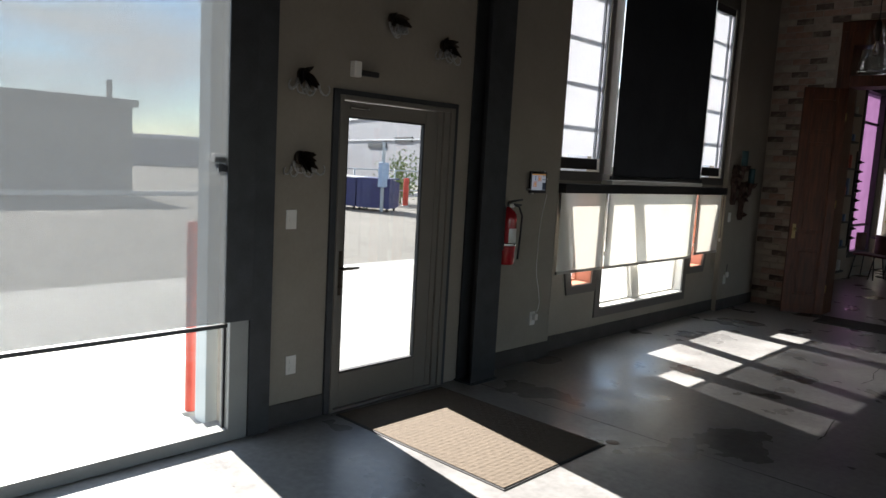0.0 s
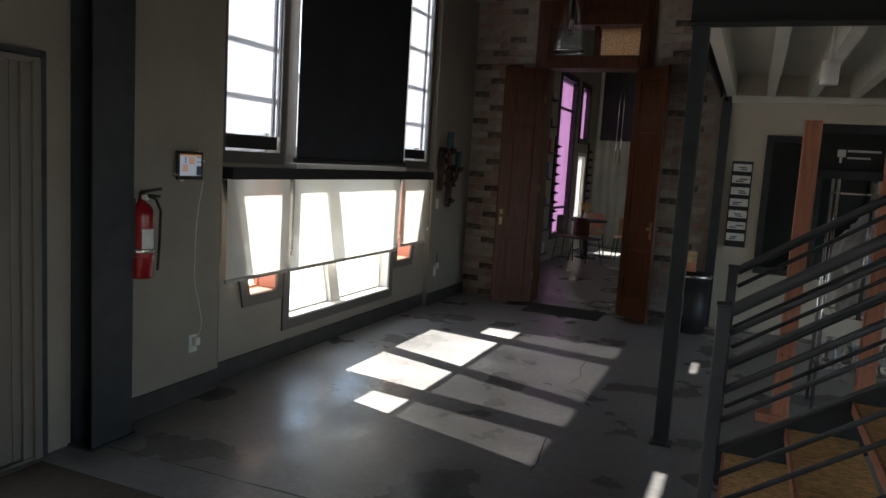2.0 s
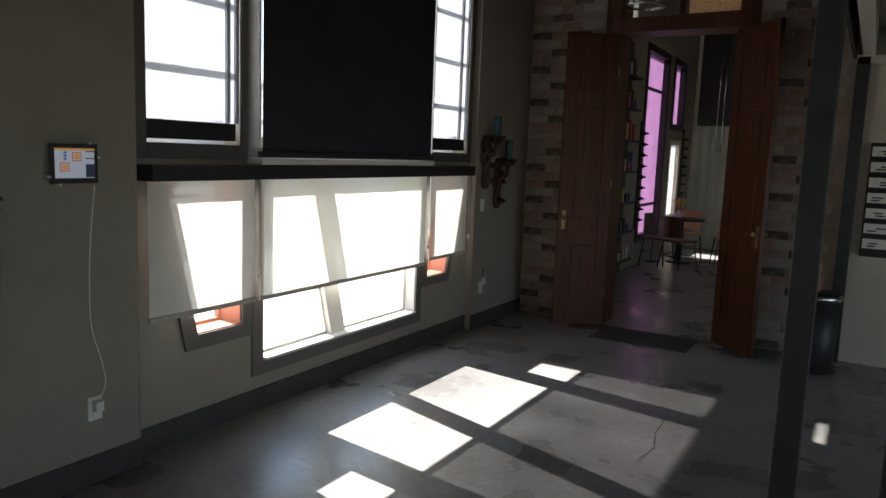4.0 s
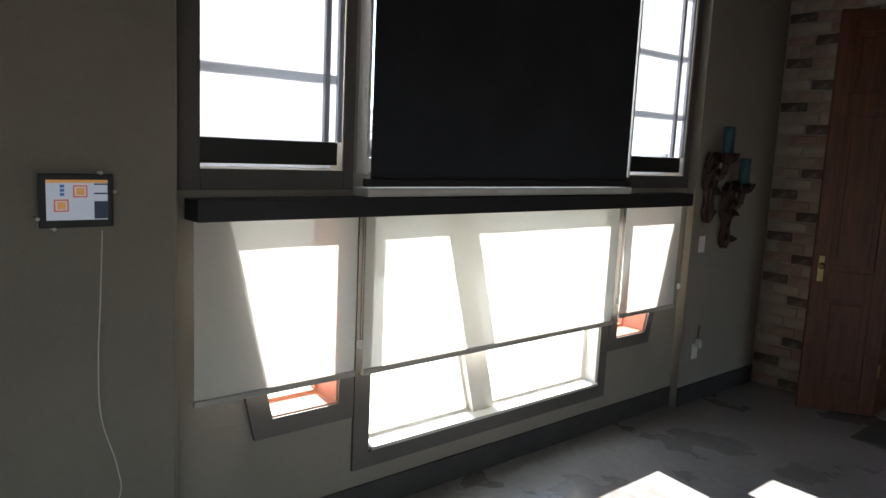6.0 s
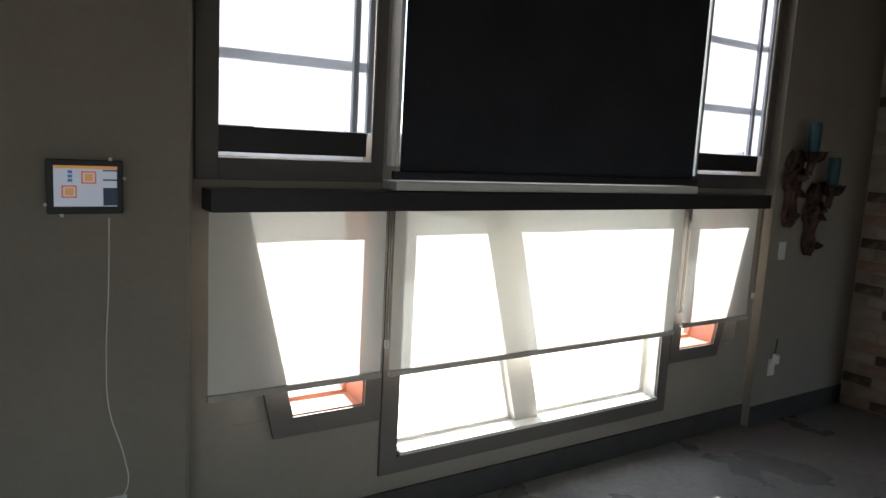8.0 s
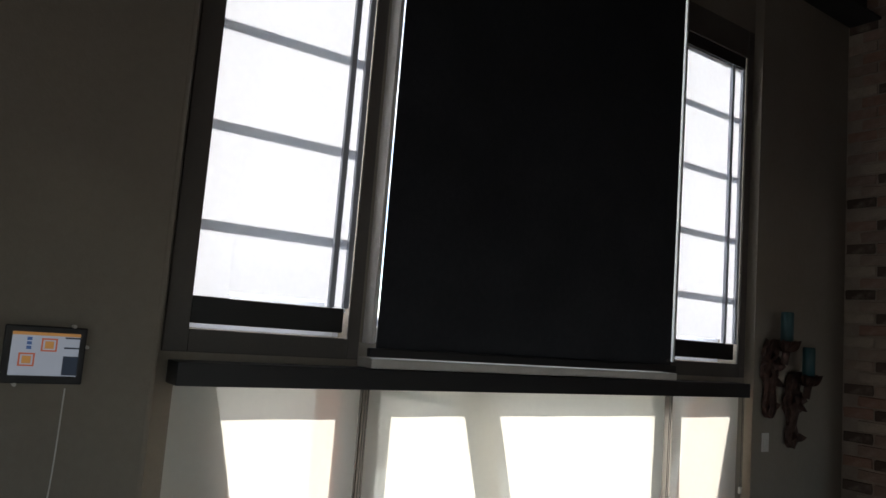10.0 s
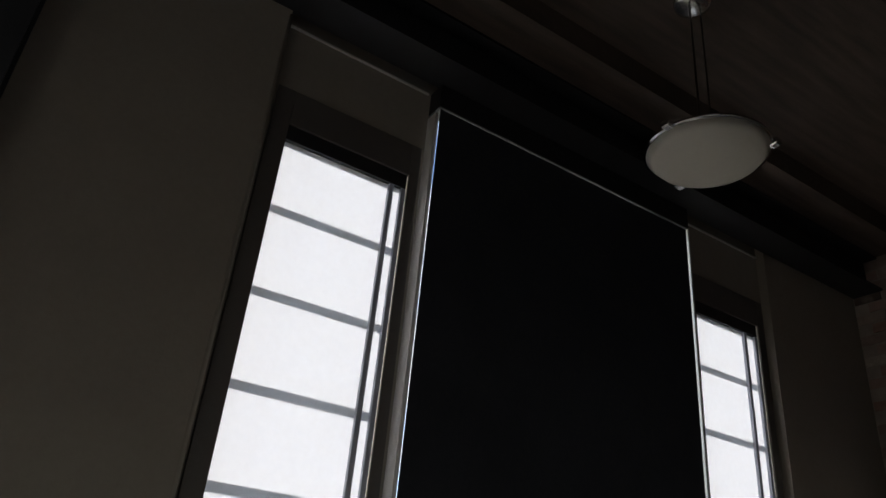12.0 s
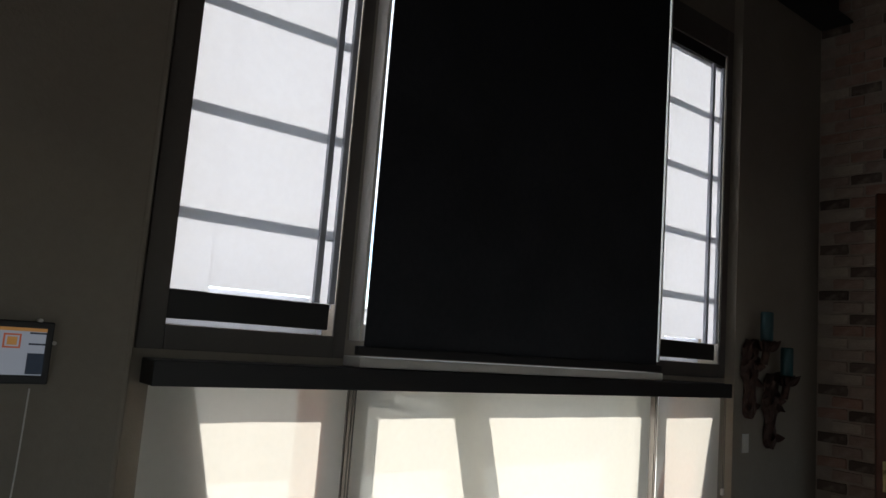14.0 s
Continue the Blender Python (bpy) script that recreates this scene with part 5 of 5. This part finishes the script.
def chair(x, y, turn, seat_m, label):
    e = new("cafe_chair")
    tagged(e, label, "chair", "chairs in the next room")
    e.matrix_basis = Matrix.Translation((x, y, 0)) @ Matrix.Rotation(radians(turn), 4, "Z")

    def sub(name, b, m):
        me = bpy.data.meshes.new(name)
        bmesh.ops.recalc_face_normals(b, faces=b.faces[:])
        b.to_mesh(me)
        b.free()
        me.materials.append(m)
        o = new(name, me)
        o.parent = e
    sub("seat", B(-0.21, 0.21, -0.2, 0.2, 0.42, 0.46, 0.015), seat_m)
    b = bmesh.new()
    for k in range(8):
        a0, a1 = -0.8 + k * 0.2, -0.8 + (k + 1) * 0.2
        vs = [b.verts.new((0.24 * math.sin(a), 0.02 + 0.2 * math.cos(a), z)) for a, z in ((a0, 0.50), (a1, 0.50), (a1, 0.83), (a0, 0.83))]
        b.faces.new(vs)
    bmesh.ops.remove_doubles(b, verts=b.verts[:], dist=0.001)
    bmesh.ops.solidify(b, geom=b.faces[:], thickness=0.02)
    sub("backrest", b, seat_m)
    for sx in (-1, 1):
        for sy in (-1, 1):
            sub("leg", tube(bmesh.new(), (sx * 0.17, sy * 0.16, 0.43), (sx * 0.22, sy * 0.21, 0.0), 0.011, n=8), M_BEAM)
    for sy in (-1, 1):
        sub("stretcher", tube(bmesh.new(), (-0.2, sy * 0.19, 0.2), (0.2, sy * 0.19, 0.2), 0.008, n=8), M_BEAM)
    return e


chair(-1.62, 15.9, 150, M_PINKSKIN, "dark leather chair with thin black legs")
chair(-2.0, 16.1, 80, M_PINKSKIN, "dark leather chair beside the pink window")
chair(-1.75, 17.3, 10, M_TANCHAIR, "tan moulded chair on the far side of the table")
chair(-1.05, 16.9, 200, M_TANCHAIR, "tan moulded chair near the corrugated wall")
tbl = thing("cafe_table", (-1.75, 16.6, 0), "small dark round cafe table", "table")
part("tabletop", lathe(bmesh.new(), [(0.001, 0.72), (0.36, 0.72), (0.37, 0.735), (0.36, 0.75), (0.001, 0.75)], (-1.75, 16.6, 0), n=32), M_DARKWALL, tbl)
part("pedestal", tube(bmesh.new(), (-1.75, 16.6, 0.02), (-1.75, 16.6, 0.72), 0.035), M_BEAM, tbl)
part("foot", lathe(bmesh.new(), [(0.001, 0.03), (0.2, 0.02), (0.22, 0.0), (0.001, 0.0)], (-1.75, 16.6, 0), n=24), M_BEAM, tbl)
fl = thing("flower_vase", (-1.8, 16.55, 0.75), "small vase of dried yellow flowers on the table", "vase")
part("vase", lathe(bmesh.new(), [(0.001, 0.75), (0.04, 0.752), (0.05, 0.80), (0.03, 0.87), (0.035, 0.89)], (-1.8, 16.55, 0), n=16), M_PAPER, fl)
b = bmesh.new()
rr = random.Random(3)
for k in range(26):
    p = Vector((-1.8 + rr.gauss(0, 0.05), 16.55 + rr.gauss(0, 0.05), 0.97 + rr.random() * 0.1))
    tube(b, (-1.8, 16.55, 0.86), p, 0.003, n=4)
    tube(b, p, p + Vector((0, 0, 0.03)), 0.018, 0.006, n=6)
part("flowers", b, M_FLOWER, fl)

# ---- outside ----
OUT = M_CONCRETE_OUT
setting("yard", B(-200, -7.75, -200, 300, -0.2, -0.06), M_GRAVEL, "pale dusty gravel yard", "ground")
setting("pavement", B(-7.75, XO, -12, 26, -0.2, -0.05), OUT, "pale sunlit concrete apron outside", "pavement")
setting("ground", B(-900, 900, -700, 800, -0.9, -0.21), M_GRAVEL, "pale dusty gravel yard", "ground")
po = thing("porch_post", (-2.70, 3.3, -0.05), "pale grey-blue steel porch post outside the window", "post")
part("shaft", B(-2.78, -2.64, 3.23, 3.38, -0.05, 4.2, 0.006), M_GREYCOL, po)
part("junction_box", B(-2.66, -2.58, 3.20, 3.28, 1.50, 1.58, 0.006), M_WHITEPL, po, "small white fixture")


def bollard(x, y, h, r, label):
    e = thing("bollard", (x, y, -0.06), label, "bollard", "red bollards")
    part("pipe", lathe(bmesh.new(), [(r, -0.06), (r, h - r * 0.5), (r * 0.8, h - r * 0.1), (0.001, h)], (x, y, 0), n=20), M_BOLLARD, e)
    part("footing", lathe(bmesh.new(), [(r * 1.6, -0.06), (r * 1.6, -0.03), (r, -0.028)], (x, y, 0), n=20), M_CONCRETE_OUT, e)


bollard(-2.90, 3.26, 1.25, 0.035, "slim red-orange bollard beside the porch post")
for x, y in ((-19.3, 19.5), (-18.4, 19.75), (-18.74, 15.95)):
    bollard(x, y, 1.0, 0.10, "red-orange bollard by the dumpsters")


def dumpster(x, y, turn, lid, label):
    e = new("dumpster")
    tagged(e, label, "dumpster", "dumpsters in the yard")
    e.matrix_basis = Matrix.Translation((x, y, -0.06)) @ Matrix.Rotation(radians(turn), 4, "Z") @ Matrix.Diagonal((0.60, 0.62, 0.70, 1))

    def sub(name, b, m):
        me = bpy.data.meshes.new(name)
        bmesh.ops.recalc_face_normals(b, faces=b.faces[:])
        b.to_mesh(me)
        b.free()
        me.materials.append(m)
        o = new(name, me)
        o.parent = e
    b = bmesh.new()
    prof = [(-0.75, 0.16), (0.65, 0.16), (0.85, 1.35), (-0.75, 1.55)]
    a = [b.verts.new((-0.95, q[0], q[1])) for q in prof]
    c = [b.verts.new((0.95, q[0], q[1])) for q in prof]
    b.faces.new(a)
    b.faces.new(c[::-1])
    for k in range(4):
        b.faces.new((a[k], c[k], c[(k + 1) % 4], a[(k + 1) % 4]))
    for k in range(5):
        xx = -0.9 + k * 0.45
        bx(b, xx - 0.03, xx + 0.03, 0.66, 0.90, 0.2, 1.3)
    sub("body", b, M_DUMP)
    sub("lid", B(-0.98, 0.98, -0.78, 0.88, 1.50, 1.56, 0.02), lid)
    for sx in (-0.8, 0.8):
        for sy in (-0.6, 0.5):
            sub("wheel", tube(bmesh.new(), (sx - 0.04, sy, 0.08), (sx + 0.04, sy, 0.08), 0.08), M_BLACKPL)
    return e


dumpster(-16.95, 17.1, 28, M_DUMP, "dark blue steel dumpster with a closed dark lid")
dumpster(-18.1, 16.75, 20, M_ROOFW, "dark blue steel dumpster with a closed white lid")
sg = thing("utility_box", (-16.4, 16.7, -0.06), "pale blue utility pedestal beside the dumpster", "utility box")
part("post", B(-16.46, -16.38, 16.78, 16.86, -0.06, 2.2), M_GREYCOL, sg)
part("cabinet", B(-16.5, -16.3, 16.68, 16.98, 0.75, 1.55, 0.02), mat("pale blue cabinet", (0.35, 0.45, 0.6), 0.5), sg)
# sign board on a fence
SG = Matrix.Translation((-24.1, 19.75, 0)) @ Matrix.Rotation(radians(-35), 4, "Z")
sn = thing("yard_sign", (-24.1, 19.75, 0), "white yard sign with a red roof shape", "sign")


def sgn(b):
    b.transform(SG)
    return b


part("board", sgn(B(-0.025, 0.025, -0.64, 0.64, 0.66, 1.36)), M_PAPER, sn)
part("roof_shape", sgn(prism_x(bmesh.new(), 0.027, 0.035, [(-0.42, 0.98), (0.0, 1.28), (0.42, 0.98), (0.33, 0.95), (0.0, 1.18), (-0.33, 0.95)])), M_SIGNRED, sn, "red roof shape")
part("text_bar", sgn(B(0.027, 0.035, -0.28, 0.28, 0.86, 0.93)), M_SIGNRED, sn)
part("text_bar", sgn(B(0.027, 0.035, -0.2, 0.2, 0.74, 0.78)), M_SIGNRED, sn)
for y in (-0.5, 0.5):
    part("leg", sgn(B(-0.06, -0.026, y - 0.04, y + 0.04, -0.06, 1.3)), M_GREYCOL, sn)
fn = thing("yard_fence", (-19.6, 17, 0), "thin pale steel pipe fence across the yard", "fence")
for k in range(9):
    p = Vector((-19.9 + 0.25 * k, 12.6 + 1.75 * k, -0.06))
    part("post", tube(bmesh.new(), p, p + Vector((0, 0, 1.35)), 0.035, n=8), M_GREYCOL, fn)
for z in (0.5, 1.25):
    part("rail", tube(bmesh.new(), (-20.0, 12.0, z), (-17.8, 27.4, z), 0.022, n=8), M_GREYCOL, fn)


def building(name, x0, x1, y0, y1, h, m, label):
    e = thing(name, ((x0 + x1) / 2, (y0 + y1) / 2, -0.06), label, "building")
    part("wall", B(x0, x1, y0, y1, -0.06, h), m, e)
    part("roof", B(x0 - 0.15, x1 + 0.15, y0 - 0.15, y1 + 0.15, h, h + 0.25), M_ROOFW if m is M_BLDG else m, e)
    return e


WH = Matrix.Translation((-80.3, 56.5, 0)) @ Matrix.Rotation(math.atan2(-18, 40), 4, "Z")


def wh(x0, x1, y0, y1, z0, z1):
    """A box laid along the warehouse's long wall, which runs skew to the yard."""
    b = B(x0, x1, y0, y1, z0, z1)
    b.transform(WH)
    return b


e = thing("warehouse", (-60.0, 47.5, -0.06), "long grey metal warehouse standing skew across the yard", "building")
part("wall", wh(0, 76, 0, 18, -0.06, 4.85), M_BLDG, e)
part("roof", wh(-0.15, 76.15, -0.15, 18.15, 4.85, 5.05), M_ROOFW, e)
for u0, u1, z0, z1 in ((21.6, 28.0, 2.92, 3.32), (38.1, 43.0, 2.42, 2.82), (45.2, 49.0, 2.86, 3.22), (22.7, 25.4, 0.6, 2.1)):
    part("window", wh(u0, u1, -0.10, 0.0, z0, z1), M_BEAM, e, "dark window")
part("conduit", wh(0, 60, -0.12, -0.04, 3.02, 3.08), M_ROOFW, e, "pale conduit along the wall")
e = building("block_building", -40, -24.0, -18, 11.9, 2.95, M_BLDG2, "low tan block building across the road")
part("vent_pipe", tube(bmesh.new(), (-24.6, 11.35, 3.1), (-24.6, 11.35, 3.85), 0.10), M_BLDG2, e)
building("far_shed", -70, -60, 24, 52, 2.25, M_BLDG, "far low grey shed")
bm = bmesh.new()
bx(bm, -23.75, -23.5, -20, 30, -0.06, 0.10)
setting("kerb", bm, M_ROOFW, "white kerb along the far road", "kerb")
# distant hills; their haze is put into the pale grey colour
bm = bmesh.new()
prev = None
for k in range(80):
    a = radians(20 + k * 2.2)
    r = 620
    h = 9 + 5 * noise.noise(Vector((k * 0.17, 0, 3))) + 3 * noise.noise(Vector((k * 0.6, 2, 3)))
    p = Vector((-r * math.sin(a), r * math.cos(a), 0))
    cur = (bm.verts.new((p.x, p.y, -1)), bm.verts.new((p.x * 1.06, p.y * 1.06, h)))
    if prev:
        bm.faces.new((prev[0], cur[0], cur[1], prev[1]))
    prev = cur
setting("backdrop", bm, M_HILL, "far hills in haze grey on the horizon", "hills")
for (x, y, s) in ((-31.0, 25.2, 1.2), (-26.5, 27.0, 1.2), (-19.6, 20.6, 0.7)):
    t_ = thing("shrub", (x, y, -0.06), "dusty green shrub in the yard", "shrub", "yard shrubs")
    b = tube(bmesh.new(), (x, y, -0.06), (x, y, s * 0.5), 0.05, 0.03, n=7)
    part("trunk", b, M_BLDG2, t_)
    b = bmesh.new()
    rr = random.Random(int(s * 100 + x))
    for k in range(420):
        c = Vector((x + rr.gauss(0, 0.42) * s, y + rr.gauss(0, 0.42) * s, max(0.1, s * (0.9 + rr.gauss(0, 0.38)))))
        d = Vector((rr.gauss(0, 1), rr.gauss(0, 1), rr.gauss(0, 1))).normalized() * 0.09
        q = d.orthogonal().normalized() * 0.035
        b.faces.new([b.verts.new(v) for v in (c - d, c + q, c + d, c - q)])
    part("crown", b, M_SHRUB, t_)
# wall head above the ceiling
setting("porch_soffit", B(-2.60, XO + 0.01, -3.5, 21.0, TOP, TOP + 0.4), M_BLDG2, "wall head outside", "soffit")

# ---- cracks and joints in the floor ----
def crack(name, pts, w, label):
    b = bmesh.new()
    rr = random.Random(len(pts))
    prev = None
    for i in range(len(pts) - 1):
        a, c = Vector((*pts[i], 0.0012)), Vector((*pts[i + 1], 0.0012))
        for k in range(8):
            t = k / 8
            p = a.lerp(c, t)
            d = (c - a).normalized()
            s = Vector((-d.y, d.x, 0))
            j = s * rr.gauss(0, 0.012 if w > 0.005 else 0.002)
            ww = w * (0.5 + rr.random())
            cur = (b.verts.new(p + j + s * ww), b.verts.new(p + j - s * ww))
            if prev:
                b.faces.new((prev[0], prev[1], cur[1], cur[0]))
            prev = cur
    return tagged(part(name, b, M_CRACK), label, "crack", kind="structure")


crack("floor_joint", [(-2.2, 5.25), (-1.35, 5.27), (-0.1, 5.295), (1.0, 5.31)], 0.004, "sawn control joint in the concrete floor")
crack("floor_crack", [(0.16, 6.2), (0.165, 6.31), (0.10, 6.8)], 0.004, "thin crack in the concrete floor")
crack("floor_crack", [(-0.035, 8.0), (0.0, 8.26), (-0.055, 8.5), (-0.07, 8.83)], 0.003, "thin crack in the concrete floor")
b = lathe(bmesh.new(), [(0.001, 0.002), (0.035, 0.002), (0.045, 0.0005)], (-0.714, 5.018, 0), n=18)
tagged(part("floor_cleanout", b, M_BRONZE), "round brass clean-out cap set in the floor", "floor cap")

# ---- bricks ----
BL, BH, BJ = 0.205, 0.071, 0.014


def brick_mesh(seed, m):
    rr = random.Random(seed)
    b = bx(bmesh.new(), -BL / 2, BL / 2, -0.014, 0.012, -BH / 2, BH / 2, 0.007)
    for v in b.verts:
        v.co += Vector((rr.gauss(0, 0.003), rr.gauss(0, 0.002), rr.gauss(0, 0.002)))
    me = bpy.data.meshes.new("brick")
    b.to_mesh(me)
    b.free()
    me.materials.append(m)
    return me


def brick_look(name, tones, island=False):
    """Fired clay under an uneven whitewash; the tone varies from brick to brick."""
    m = mat(name, (1.0, 1.0, 1.0), 0.9, var=0.22, scale=16, bump=0.5, bscale=70, fine=0.16)
    nt = m.node_tree
    p = nt.nodes["Principled BSDF"]
    if island:
        r = nt.nodes.new("ShaderNodeNewGeometry").outputs["Random Per Island"]
    else:
        r = nt.nodes.new("ShaderNodeObjectInfo").outputs["Random"]
    cr = nt.nodes.new("ShaderNodeValToRGB")
    cr.color_ramp.interpolation = "CONSTANT"
    el = cr.color_ramp.elements
    el[0].position, el[0].color = 0.0, (*tones[0], 1)
    el[1].position, el[1].color = 1 / len(tones), (*tones[1], 1)
    for k in range(2, len(tones)):
        el.new(k / len(tones)).color = (*tones[k], 1)
    nt.links.new(r, cr.inputs["Fac"])
    # patchy limewash
    co = nt.nodes.new("ShaderNodeTexCoord")
    n = nt.nodes.new("ShaderNodeTexNoise")
    n.inputs["Scale"].default_value = 11.0
    n.inputs["Detail"].default_value = 5
    nt.links.new(co.outputs["Object"], n.inputs["Vector"])
    w = nt.nodes.new("ShaderNodeMapRange")
    w.inputs[1].default_value, w.inputs[2].default_value = 0.5, 0.68
    w.inputs[4].default_value = 0.42
    nt.links.new(n.outputs["Fac"], w.inputs[0])
    lw = nt.nodes.new("ShaderNodeMix")
    lw.data_type = "RGBA"
    lw.inputs[7].default_value = (0.45, 0.385, 0.325, 1)
    nt.links.new(w.outputs[0], lw.inputs[0])
    nt.links.new(cr.outputs["Color"], lw.inputs[6])
    mx = nt.nodes.new("ShaderNodeVectorMath")
    mx.operation = "MULTIPLY"
    src = p.inputs["Base Color"].links[0].from_socket
    nt.links.new(src, mx.inputs[0])
    nt.links.new(lw.outputs[2], mx.inputs[1])
    nt.links.new(mx.outputs[0], p.inputs["Base Color"])
    return m


TONES = [(0.43, 0.34, 0.28), (0.40, 0.25, 0.20), (0.47, 0.40, 0.34), (0.36, 0.27, 0.23), (0.50, 0.43, 0.36), (0.42, 0.29, 0.24)]
DARK = [(0.10, 0.075, 0.063), (0.14, 0.105, 0.088)]
M_BR, M_BRJ = brick_look("whitewashed brick", TONES), brick_look("whitewashed brick joined", TONES, True)
M_BRD = brick_look("dark clinker brick", DARK)
M_BRDJ = brick_look("dark clinker brick joined", DARK, True)
shared = [brick_mesh(k, M_BR) for k in range(6)]
clinker = [brick_mesh(k + 10, M_BRD) for k in range(3)]
count = 0
joined, joined_dark = bmesh.new(), bmesh.new()
rr = random.Random(21)
row = 0
z = BJ + BH / 2
while z < TOP - 0.04:
    x = XR + 0.01 + (BL if row % 2 else BL / 2)
    col = 0
    while x + BL / 2 < 0.75:
        clear = not (x + BL / 2 > DX0 - 0.165 and x - BL / 2 < DX1 + 0.165 and z < 3.78)
        dark = row % 4 == (0 if col % 2 else 2) and rr.random() < 0.85
        if clear:
            yy = YB + 0.012 + rr.gauss(0, 0.003)
            if count < 300 and z < 3.5:
                ob = new("brick", clinker[rr.randrange(3)] if dark else shared[rr.randrange(6)])
                ob.parent = wall_brick
                ob.location = (x, yy, z)
                ob.rotation_euler = (0, rr.gauss(0, 0.012), 0)
                count += 1
            else:
                bx(joined_dark if dark else joined, x - BL / 2, x + BL / 2, yy - 0.014, yy + 0.012, z - BH / 2, z + BH / 2)
        x += BL + BJ
        col += 1
    z += BH + BJ
    row += 1
for bm, m in ((joined, M_BRJ), (joined_dark, M_BRDJ)):
    jb = part("brick_field", bm, m, wall_brick)
    jb["kind"] = "stuff"
